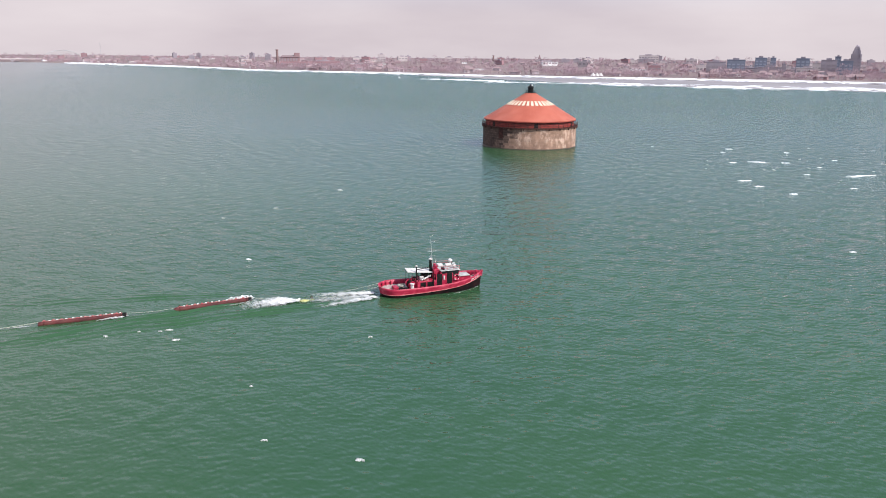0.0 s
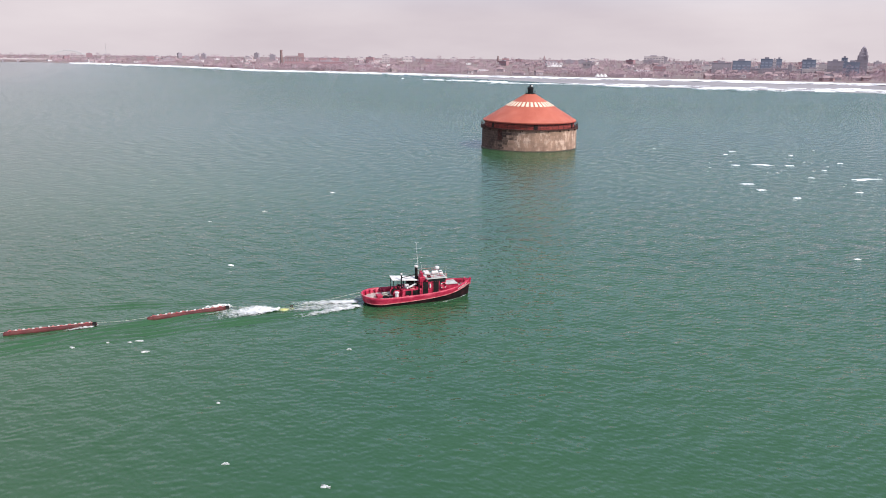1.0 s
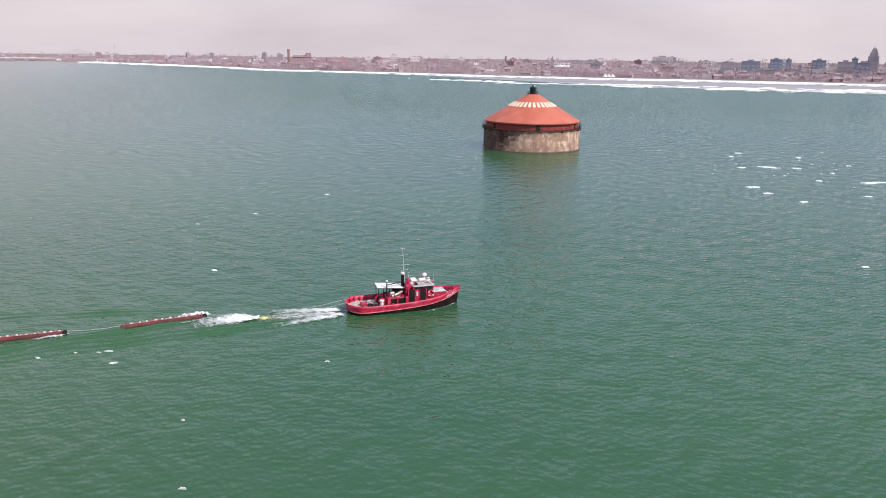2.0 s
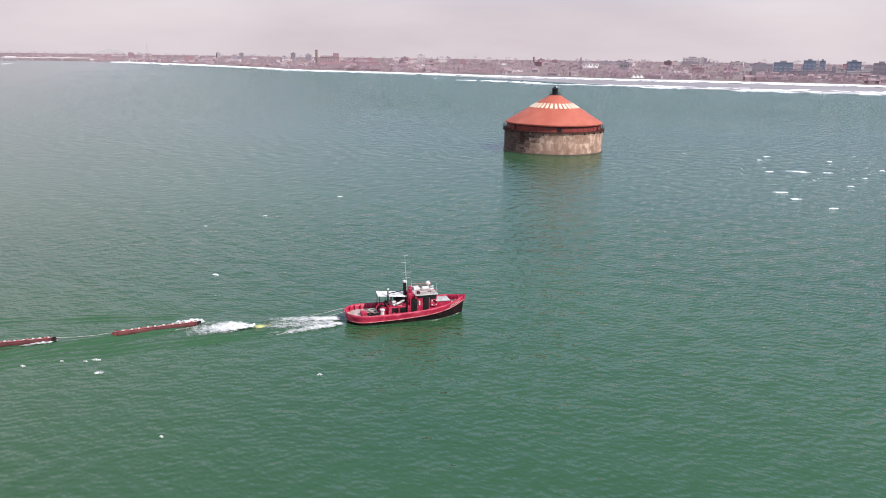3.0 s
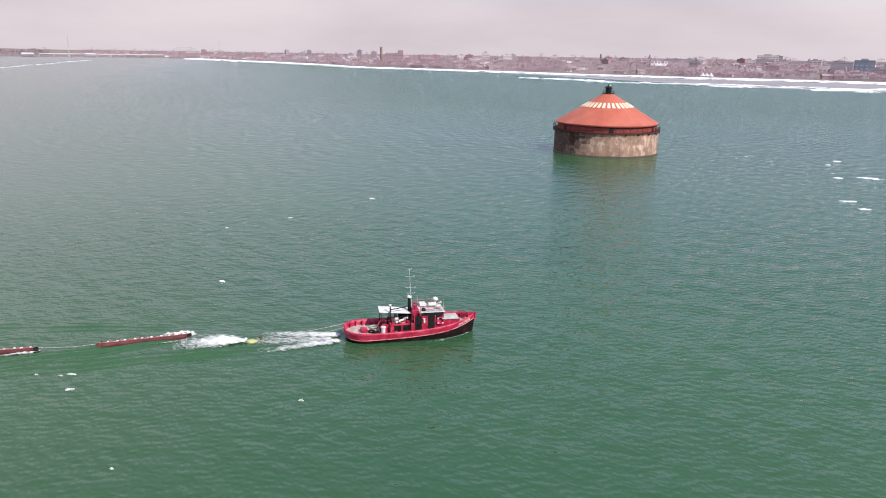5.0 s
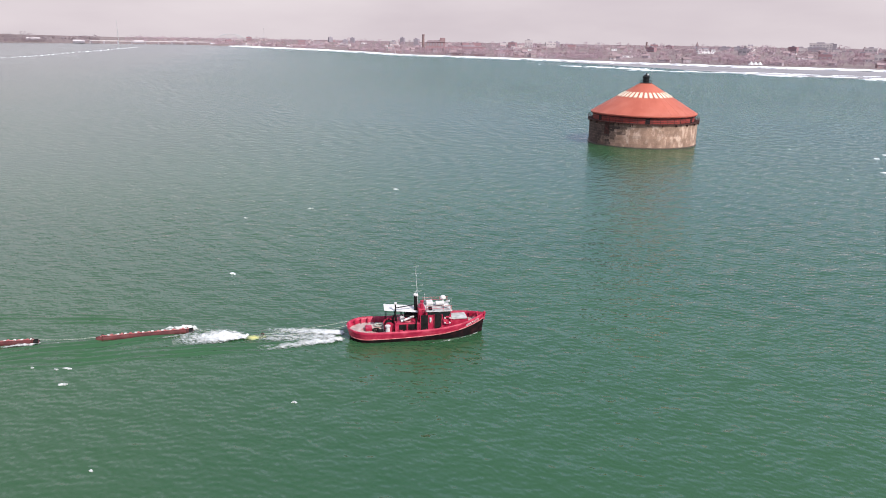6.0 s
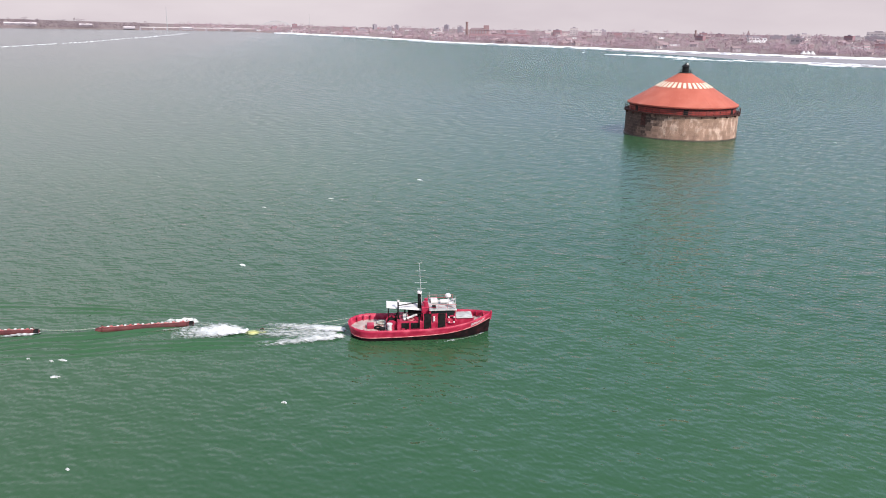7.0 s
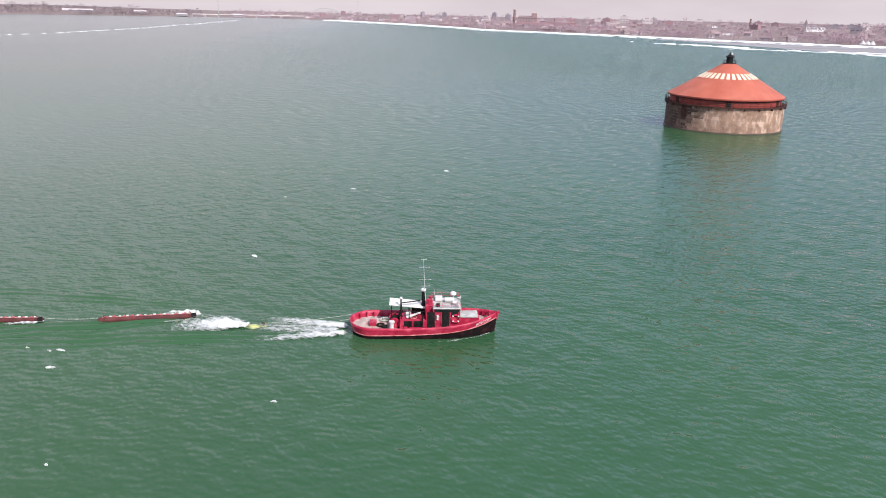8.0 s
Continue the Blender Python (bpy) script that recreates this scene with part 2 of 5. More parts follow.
ROOF_RED = material("faded_red_roofing", (0.30, 0.070, 0.042), (0.365, 0.096, 0.060), 0.25, 0.65, bump=0.02, bump_scale=3, stain=(0.43, 0.15, 0.105), stain_scale=0.2, stain_amount=0.35)
WALL_RED = material("dark_red_painted_drum", (0.15, 0.018, 0.015), (0.23, 0.03, 0.024), 0.8, 0.7, stain=(0.07, 0.02, 0.017), stain_scale=0.5, stain_amount=0.6)
CREAM = material("cream_roof_panels", (0.50, 0.40, 0.29), (0.62, 0.53, 0.42), 0.6, 0.6)
IRON_DARK = material("dark_rusty_iron", (0.025, 0.014, 0.013), (0.08, 0.03, 0.024), 2.0, 0.75, 0.0, bump=0.01, gloss=0.12)
IRON_BLACK = material("black_painted_iron", (0.006, 0.006, 0.007), (0.014, 0.014, 0.015), 2.0, 0.6, gloss=0.12)
TUG_RED = material("red_hull_paint", (0.22, 0.006, 0.026), (0.39, 0.017, 0.055), 1.6, 0.5, bump=0.006, bump_scale=3, stain=(0.44, 0.13, 0.15), stain_scale=1.6, stain_amount=0.28)
TUG_BLACK = material("black_hull_paint", (0.005, 0.004, 0.004), (0.012, 0.008, 0.009), 1.2, 0.7, bump=0.006, stain=(0.05, 0.015, 0.017), stain_scale=1.5, stain_amount=0.5, gloss=0.05)
TUG_DECK = material("worn_pale_deck", (0.26, 0.20, 0.185), (0.42, 0.34, 0.31), 1.5, 0.8, bump=0.01, stain=(0.30, 0.06, 0.05), stain_scale=1.2, stain_amount=0.6)
RUB = material("scuffed_rub_rail", (0.24, 0.03, 0.04), (0.44, 0.20, 0.19), 2.0, 0.7)
WHITE = material("white_paint", (0.42, 0.40, 0.39), (0.54, 0.52, 0.51), 1.5, 0.6, stain=(0.38, 0.31, 0.29), stain_scale=2.2, stain_amount=0.6)
LETTERS = material("white_lettering_paint", (0.50, 0.46, 0.46), (0.68, 0.66, 0.65), 2.0, 0.6)
GREY_ROOF = material("grey_white_cabin_roof", (0.24, 0.235, 0.225), (0.38, 0.37, 0.355), 2.0, 0.7, stain=(0.52, 0.50, 0.48), stain_scale=1.0, stain_amount=0.6)
GLASS_DARK = material("dark_window_glass", (0.006, 0.007, 0.008), (0.012, 0.014, 0.015), 1.0, 0.08, gloss=0.5)
BLACK = material("black_rubber_and_steel", (0.006, 0.006, 0.006), (0.016, 0.015, 0.015), 3.0, 0.7, gloss=0.05)
STEEL = material("galvanised_steel", (0.40, 0.40, 0.40), (0.55, 0.55, 0.54), 4.0, 0.45, 0.5)
PONTOON = material("rust_red_pontoon_steel", (0.045, 0.009, 0.010), (0.092, 0.017, 0.018), 1.2, 0.75, bump=0.01, stain=(0.09, 0.03, 0.025), stain_scale=1.4, stain_amount=0.7)
YELLOW = material("yellow_float", (0.36, 0.33, 0.09), (0.46, 0.42, 0.17), 1.5, 0.5)
ROPE = material("pale_tow_rope", (0.26, 0.27, 0.23), (0.38, 0.38, 0.33), 6.0, 0.9)
# far land and trees: mauve distance haze is put into the base colours
LAND = material("winter_grass_and_soil", (0.13, 0.095, 0.09), (0.21, 0.155, 0.145), 0.012, 0.95, stain=(0.17, 0.13, 0.125), stain_scale=0.03, stain_amount=0.7)
HAZY_TWIGS = material("hazy_tree_twigs", (0.235, 0.16, 0.18), (0.38, 0.275, 0.31), 0.012, 0.95, per_island=0.04)
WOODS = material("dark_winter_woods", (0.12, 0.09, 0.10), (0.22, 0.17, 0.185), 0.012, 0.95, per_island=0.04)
HOUSE_WALL = material("house_walls", (0.5, 0.5, 0.5), (0.6, 0.6, 0.6), 0.2, 0.85)
hn, hl = HOUSE_WALL.node_tree.nodes, HOUSE_WALL.node_tree.links
h_ramp = hn.new("ShaderNodeValToRGB")
h_ramp.color_ramp.interpolation = "CONSTANT"
for pos, col in ((0.10, (0.27, 0.175, 0.185)), (0.30, (0.50, 0.45, 0.46)), (0.46, (0.34, 0.29, 0.31)), (0.72, (0.44, 0.36, 0.36)), (0.84, (0.25, 0.16, 0.17))):
    h_ramp.color_ramp.elements.new(pos).color = (*col, 1)
h_ramp.color_ramp.elements[0].color = (0.66, 0.64, 0.65, 1)
h_ramp.color_ramp.elements[len(h_ramp.color_ramp.elements) - 1].color = (0.62, 0.59, 0.59, 1)
hl.new(hn.new("ShaderNodeObjectInfo").outputs["Random"], h_ramp.inputs[0])
hl.new(h_ramp.outputs[0], hn["Principled BSDF"].inputs["Base Color"])
HOUSE_ROOF = material("house_roofs", (0.18, 0.125, 0.13), (0.30, 0.22, 0.225), 0.008, 0.85, per_object=0.25)
# far walls and panes carry the same haze tint in their colour
BRICK_FAR = material("hazy_brick_walls", (0.235, 0.135, 0.15), (0.31, 0.19, 0.205), 0.05, 0.9)
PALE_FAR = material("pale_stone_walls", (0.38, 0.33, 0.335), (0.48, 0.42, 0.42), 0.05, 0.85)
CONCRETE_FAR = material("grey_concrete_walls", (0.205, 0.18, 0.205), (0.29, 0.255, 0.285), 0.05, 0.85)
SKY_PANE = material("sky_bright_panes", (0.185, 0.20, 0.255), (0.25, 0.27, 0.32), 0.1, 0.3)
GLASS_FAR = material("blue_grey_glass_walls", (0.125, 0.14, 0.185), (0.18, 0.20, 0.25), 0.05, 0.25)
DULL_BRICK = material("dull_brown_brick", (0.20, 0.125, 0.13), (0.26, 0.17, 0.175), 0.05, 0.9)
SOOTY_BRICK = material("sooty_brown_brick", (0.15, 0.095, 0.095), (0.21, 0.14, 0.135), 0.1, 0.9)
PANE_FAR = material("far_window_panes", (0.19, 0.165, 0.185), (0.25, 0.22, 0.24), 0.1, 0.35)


# ---------------------------------------------------------------- builders
def mesh_of(name, bm, mat, smooth=False):
    me = bpy.data.meshes.new(name)
    bmesh.ops.recalc_face_normals(bm, faces=bm.faces)
    bm.to_mesh(me)
    bm.free()
    me.materials.append(mat)
    if smooth:
        for f in me.polygons:
            f.use_smooth = True
    return me


def part(name, bm, mat, parent, label="", smooth=False):
    """Links a bmesh as one mesh object under a thing or a part."""
    ob = new(name, mesh_of(name, bm, mat, smooth))
    ob.parent = parent
    return tagged(ob, label)


def share(name, me, parent, m):
    """One more piece on a mesh that exists already."""
    ob = new(name, me)
    ob.parent = parent
    ob.matrix_basis = m
    return ob


def thing(name, m, label, category, group="", kind=""):
    ob = new(name)
    ob.empty_display_size = 0.5
    ob.matrix_basis = m
    return tagged(ob, label, category, group, kind)


def box(bm, x0, x1, y0, y1, z0, z1, bevel=0.0, m=None):
    mat = pose((x0 + x1) / 2, (y0 + y1) / 2, (z0 + z1) / 2) @ Matrix.Diagonal((x1 - x0, y1 - y0, z1 - z0, 1))
    made = bmesh.ops.create_cube(bm, size=1.0, matrix=(m @ mat) if m else mat)
    if bevel:
        edges = list({e for v in made["verts"] for e in v.link_edges})
        bmesh.ops.bevel(bm, geom=edges, offset=bevel, segments=2, affect="EDGES", profile=0.5)
    return bm


def rod(bm, a, b, r0, r1=None, n=10, caps=True):
    a, b = Vector(a), Vector(b)
    r1 = r0 if r1 is None else r1
    d = b - a
    m = Matrix.Translation((a + b) / 2) @ d.to_track_quat("Z", "Y").to_matrix().to_4x4()
    bmesh.ops.create_cone(bm, cap_ends=caps, segments=n, radius1=r0, radius2=r1, depth=d.length, matrix=m)
    return bm


def ball(bm, c, r, sx=1.0, sy=1.0, sz=1.0, u=12, v=8):
    bmesh.ops.create_uvsphere(bm, u_segments=u, v_segments=v, radius=r, matrix=Matrix.Translation(c) @ Matrix.Diagonal((sx, sy, sz, 1)))
    return bm


def torus(bm, c, radius, tube, nu=24, nv=8, m=None):
    rings = []
    for i in range(nu):
        a = 2 * math.pi * i / nu
        ring = []
        for j in range(nv):
            b = 2 * math.pi * j / nv
            p = Vector(((radius + tube * math.cos(b)) * math.cos(a), (radius + tube * math.cos(b)) * math.sin(a), tube * math.sin(b)))
            ring.append(bm.verts.new(Vector(c) + ((m.to_3x3() @ p) if m else p)))
        rings.append(ring)
    for i in range(nu):
        for j in range(nv):
            bm.faces.new((rings[i][j], rings[(i + 1) % nu][j], rings[(i + 1) % nu][(j + 1) % nv], rings[i][(j + 1) % nv]))
    return bm


def lathe(bm, profile, n=96, a0=0.0, a1=2 * math.pi):
    """Turns a profile of (radius, height) round the z axis."""
    full = abs(a1 - a0 - 2 * math.pi) < 1e-6
    count = n if full else n + 1
    rings = []
    for i in range(count):
        a = a0 + (a1 - a0) * i / n
        rings.append([bm.verts.new((r * math.cos(a), r * math.sin(a), z)) for r, z in profile])
    for i in range(n):
        p, q = rings[i], rings[(i + 1) % count]
        for j in range(len(profile) - 1):
            bm.faces.new((p[j], q[j], q[j + 1], p[j + 1]))
    return bm


# ---------------------------------------------------------------- water
bm = bmesh.new()
rings = [0.0, 60.0, 150.0, 300.0, 600.0, 1200.0, 2400.0, 4200.0, 6500.0]
last = [bm.verts.new((0, 150, 0))]
for r in rings[1:]:
    ring = [bm.verts.new((r * math.cos(2 * math.pi * i / 72), 150 + r * math.sin(2 * math.pi * i / 72), 0)) for i in range(72)]
    for i in range(72):
        if len(last) == 1:
            bm.faces.new((last[0], ring[i], ring[(i + 1) % 72]))
        else:
            bm.faces.new((last[i], ring[i], ring[(i + 1) % 72], last[(i + 1) % 72]))
    last = ring
water = new("water", mesh_of("water", bm, WATER))
tagged(water, "rippled green harbour water reaching the far shore", "water", kind="structure")

# ---------------------------------------------------------------- far shore
SHORE = [(75, 2250), (60, 2300), (48, 2350), (42, 2400), (34, 2420), (30, 2420), (27.4, 2237), (23.5, 1882), (20.7, 1690), (17.5, 1469), (14.5, 1269), (6.9, 1143), (1.7, 1066), (-1.6, 1020), (-9.7, 970), (-16.5, 967), (-20.7, 954), (-29, 949), (-40, 893), (-60, 837)]


def shore_distance(b):
    for (b0, d0), (b1, d1) in zip(SHORE, SHORE[1:]):
        if b1 <= b <= b0:
            return d0 + (d1 - d0) * (b0 - b) / (b0 - b1)
    return SHORE[0][1] if b > SHORE[0][0] else SHORE[-1][1]


def polar(b, d):
    """A place on the shore side: bearing to the left of +y in degrees, and distance."""
    return -d * math.sin(radians(b)), d * math.cos(radians(b))


def land_height(b, back):
    """Height of the land by the distance back from the waterline: a low bank, and wooded rises to the far left."""
    z = 1.6 * min(back / 12, 1.0) + 0.012 * min(back, 900) - 0.0012 * max(0.0, back - 900)
    rise = max(0.0, min(1.0, (b - 35) / 9))
    return z + rise * 11 * max(0.0, min(1.0, (back - 25) / 120))


bm = bmesh.new()
backs = [-40, -2, 3, 8, 14, 30, 60, 110, 180, 300, 500, 800, 1300, 2000, 3200, 4500]
grid = []
for i in range(136):
    b = 75 - i
    row = []
    for back in backs:
        x, y = polar(b, shore_distance(b) + back + 10 * noise.noise(Vector((b * 0.5, 0.3, 0))))
        row.append(bm.verts.new((x, y, -0.8 if back < -10 else land_height(b, max(back, 0)))))
    grid.append(row)
for p, q in zip(grid, grid[1:]):
    for j in range(len(backs) - 1):
        bm.faces.new((p[j], p[j + 1], q[j + 1], q[j]))
tagged(new("ground", mesh_of("ground", bm, LAND, True)), "low brown winter land behind the icy waterfront", "ground", kind="structure")


def ice_band(name, rows, label, seed, chunk, height, count, gaps=0.0):
    """A ragged belt of broken ice: many low slabs along a line of (x, y, half width)."""
    rnd = random.Random(seed)
    verts, faces = [], []
    lengths = [math.dist(a[:2], b[:2]) for a, b in zip(rows, rows[1:])]
    for _ in range(count):
        k = rnd.choices(range(len(lengths)), lengths)[0]
        f = rnd.random()
        a, b = rows[k], rows[k + 1]
        along = Vector((b[0] - a[0], b[1] - a[1])).normalized()
        half = a[2] + (b[2] - a[2]) * f
        wander = 0.9 * noise.noise(Vector((k + f, seed, 0.5)) * 1.7)
        off = (wander + max(-1.0, min(1.0, rnd.gauss(0, 0.4)))) * half
        cx, cy = a[0] + (b[0] - a[0]) * f - along.y * off, a[1] + (b[1] - a[1]) * f + along.x * off
        if gaps and noise.noise(Vector((sum(lengths[:k]) * gaps + lengths[k] * f * gaps, off * gaps * 6, seed))) + 0.7 * noise.noise(Vector((cx * gaps * 5, cy * gaps * 5, seed))) < 0.26:
            continue
        n = rnd.randint(6, 8)
        s = chunk * rnd.uniform(0.4, 1.6)
        h = height * rnd.uniform(0.3, 1.3)
        start = len(verts)
        for z, k2 in ((-0.1, 1.0), (h * 0.7, 0.92), (h, 0.6)):
            for i in range(n):
                t = 2 * math.pi * i / n
                r = s * rnd.uniform(0.75, 1.2) * k2
                verts.append((cx + along.x * 1.7 * r * math.cos(t) - along.y * r * math.sin(t), cy + along.y * 1.7 * r * math.cos(t) + along.x * r * math.sin(t), z))
        for lv in range(2):
            for i in range(n):
                j = (i + 1) % n
                faces.append((start + lv * n + i, start + lv * n + j, start + (lv + 1) * n + j, start + (lv + 1) * n + i))
        faces.append(tuple(start + 2 * n + i for i in range(n)))
    me = bpy.data.meshes.new(name)
    me.from_pydata(verts, [], faces)
    me.materials.append(ICE)
    return tagged(new(name, me), label, "ice", kind="stuff")


line = []
for i in range(60):
    b = 26.5 - i * 1.05
    x, y = polar(b, shore_distance(b) - 14)
    line.append((x, y, 3.5 + 3 * noise.noise(Vector((b * 0.4, 5, 0))) + max(0.0, b - 14) * 1.6))
ice_band("shore_ice", line, "white belt of snowy ice along the shore", 3, 4.5, 1.7, 3600)
OUTER = [(-71, 902, 4), (2, 841, 14), (48, 809, 24), (100, 779, 30), (140, 771, 34), (181, 742, 38), (225, 718, 42), (265, 697, 42), (310, 694, 42), (369, 670, 44), (494, 594, 60)]
ice_band("drift_ice", OUTER, "broken belt of white drift ice on the open water", 7, 1.5, 0.4, 22000, 0.02)
STREAK = [(-540, 480, 2.0), (-565, 600, 2.5), (-640, 800, 4), (-760, 1050, 6), (-880, 1300, 9), (-1000, 1550, 12)]
ice_band("drift_ice", STREAK, "thin broken streak of drifting ice on calm water", 11, 1.1, 0.18, 330)

bm = bmesh.new()
rows = []
for i in range(40):
    b = 3 - i * 1.25
    far = shore_distance(b) - 10
    k = max(0.0, min(1.0, i / 12))
    near = far - (40 + 185 * k)
    rows.append([bm.verts.new((*polar(b, near + (far - near) * j / 5), 0.05)) for j in range(6)])
for p, q in zip(rows, rows[1:]):
    for j in range(5):
        bm.faces.new((p[j], p[j + 1], q[j + 1], q[j]))
tagged(new("slush_ice", mesh_of("slush_ice", bm, SLUSH)), "dull grey sheet of thin ice before the shore", "ice", kind="stuff")


def far_woods(name, count, b_range, back_range, seed, size, label, mat):
    rnd = random.Random(seed)
    verts, faces = [], []
    for _ in range(count):
        b = rnd.uniform(*b_range)
        back = back_range[0] + (back_range[1] - back_range[0]) * rnd.random() ** 1.7
        x, y = polar(b, shore_distance(b) + back)
        if noise.noise(Vector((x * 0.008, y * 0.008, 2))) < -0.12 and rnd.random() < 0.75:
            continue
        z0 = land_height(b, back) - 0.3
        h = size * rnd.uniform(0.35, 1.15) * rnd.choices((1.0, 1.5, 2.1), (88, 9, 3))[0]
        w = h * rnd.uniform(0.40, 0.68)
        s = len(verts)
        verts += [(x - 0.25, y, z0), (x + 0.25, y, z0), (x, y, z0 + h * 0.75), (x, y - 0.25, z0)]
        faces += [(s, s + 1, s + 2), (s, s + 3, s + 2)]
        for _ in range(90):
            t, e, q = rnd.uniform(0, 6.283), rnd.uniform(-0.9, 1.0), rnd.random() ** 0.5
            cx, cy = x + w * q * math.cos(t) * math.sqrt(1 - e * e * 0.8), y + w * q * math.sin(t) * math.sqrt(1 - e * e * 0.8)
            cz = z0 + h * (0.6 + 0.36 * e)
            s = len(verts)
            for k in range(3):
                verts.append((cx + rnd.uniform(-1, 1) * w * 0.12, cy + rnd.uniform(-1, 1) * w * 0.12, cz + rnd.uniform(-1, 1) * h * 0.09))
            faces.append((s, s + 1, s + 2))
    me = bpy.data.meshes.new(name)
    me.from_pydata(verts, [], faces)
    me.materials.append(mat)
    return tagged(new(name, me), label, "trees", kind="stuff")


far_woods("far_woods", 8800, (34, -42), (22, 1700), 21, 7.4, "bare brown winter trees between the waterfront houses", HAZY_TWIGS)
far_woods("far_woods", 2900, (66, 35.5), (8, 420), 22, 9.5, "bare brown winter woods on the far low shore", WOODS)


# houses: two shapes, built once and copied along the shore
def house(w, d, h, gable):
    ob = thing("house", pose(0, 0, 0), "small waterfront house with painted walls and pitched roof", "house", "houses along the shore")
    bm = box(bmesh.new(), -w / 2, w / 2, -d / 2, d / 2, 0, h)
    part("wall", bm, HOUSE_WALL, ob)
    bm = bmesh.new()
    e = 0.5
    ridge = h + gable
    pts = [(-w / 2 - e, -d / 2 - e, h - 0.1), (w / 2 + e, -d / 2 - e, h - 0.1), (w / 2 + e, d / 2 + e, h - 0.1), (-w / 2 - e, d / 2 + e, h - 0.1), (-w / 2 - e, 0, ridge), (w / 2 + e, 0, ridge)]
    v = [bm.verts.new(p) for p in pts]
    for f in ((0, 1, 5, 4), (2, 3, 4, 5), (0, 4, 3), (1, 2, 5), (0, 3, 2, 1)):
        bm.faces.new([v[i] for i in f])
    part("roof", bm, HOUSE_ROOF, ob)
    for i in (-1, 1):
        bm = box(bmesh.new(), i * w / 4 - 0.9, i * w / 4 + 0.9, -d / 2 - 0.06, -d / 2 + 0.02, h * 0.35, h * 0.75)
        part("window", bm, PANE_FAR, ob)
    return ob


rnd = random.Random(5)
models = [house(7, 6, 3.8, 2.4), house(10, 7, 4.2, 2.2), house(15, 8, 3.4, 1.5)]
for i in range(300):
    b = rnd.uniform(32, -38)
    back = 40 + 800 * rnd.random() ** 1.6
    x, y = polar(b, shore_distance(b) + back)
    m = pose(x, y, land_height(b, back) - 0.2, 0, 0, b + rnd.uniform(-25, 25))
    k = rnd.choices((0, 1, 2), (5, 3, 2))[0]
    if i < 3:
        models[i].matrix_basis = m
    else:
        copy_thing(models[k], m)


def tower_block(x, y, w, h, mat, label, category="building", depth=0.6, steps=()):
    """A far building: body with recessed window bands, parapet and roof box, facing the lake."""
    b = math.degrees(math.atan2(-x, y))
    ob = thing("tower_block" if h > 26 else "flat_roofed_building", pose(x, y, 0, 0, 0, b), label, category, "city buildings behind the shore")
    d = w * depth
    part("wall", box(bmesh.new(), -w / 2, w / 2, 0, d, 0, h - 0.8), mat, ob)
    part("roof", box(bmesh.new(), -w / 2 - 0.3, w / 2 + 0.3, -0.3, d + 0.3, h - 0.8, h), mat, ob)
    floors = max(2, int((h - 8) / 4.2))
    pane = None
    cols = max(3, int(w / 6))
    for k in range(floors):
        z = 7 + k * 4.2
        if z + 2.6 > h - 1:
            break
        for c in range(cols):
            xx = -w / 2 + w * (c + 0.5) / cols
            if pane is None:
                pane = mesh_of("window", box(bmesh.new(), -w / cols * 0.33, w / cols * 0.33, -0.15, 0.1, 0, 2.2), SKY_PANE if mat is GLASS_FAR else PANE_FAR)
            share("window", pane, ob, pose(xx, 0, z))
    part("roof_plant", box(bmesh.new(), -w * 0.2, w * 0.15, d * 0.3, d * 0.7, h, h + 2.2), CONCRETE_FAR, ob)
    return ob


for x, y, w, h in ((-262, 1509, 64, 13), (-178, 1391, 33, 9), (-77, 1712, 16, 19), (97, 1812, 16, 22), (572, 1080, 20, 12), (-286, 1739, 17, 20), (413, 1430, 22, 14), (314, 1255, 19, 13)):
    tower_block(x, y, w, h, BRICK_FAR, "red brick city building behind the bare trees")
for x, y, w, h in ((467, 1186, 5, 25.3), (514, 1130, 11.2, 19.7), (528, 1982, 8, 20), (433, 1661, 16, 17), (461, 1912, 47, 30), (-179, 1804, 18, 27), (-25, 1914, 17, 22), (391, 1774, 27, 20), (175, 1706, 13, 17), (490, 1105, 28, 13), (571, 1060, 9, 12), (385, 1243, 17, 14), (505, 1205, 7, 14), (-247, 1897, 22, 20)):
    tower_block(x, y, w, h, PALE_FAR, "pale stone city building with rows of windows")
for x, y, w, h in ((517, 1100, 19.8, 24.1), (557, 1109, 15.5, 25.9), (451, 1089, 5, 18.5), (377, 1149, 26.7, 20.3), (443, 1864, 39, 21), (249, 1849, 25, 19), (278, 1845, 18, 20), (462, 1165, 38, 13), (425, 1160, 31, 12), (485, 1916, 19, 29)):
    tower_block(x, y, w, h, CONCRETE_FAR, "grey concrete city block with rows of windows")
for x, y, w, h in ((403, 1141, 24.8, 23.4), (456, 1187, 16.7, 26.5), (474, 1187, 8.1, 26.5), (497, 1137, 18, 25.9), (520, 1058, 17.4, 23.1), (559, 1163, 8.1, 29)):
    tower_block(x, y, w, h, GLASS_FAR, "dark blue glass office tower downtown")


low_blocks = [tower_block(0, 1, w, h, mat, label) for w, h, mat, label in (
    (17, 14, BRICK_FAR, "low red brick building among bare trees"), (23, 13, PALE_FAR, "low pale rendered building among bare trees"),
    (13, 18, CONCRETE_FAR, "small grey apartment block among bare trees"), (30, 11, HOUSE_WALL, "long low hall with flat roof"))]
rnd = random.Random(31)
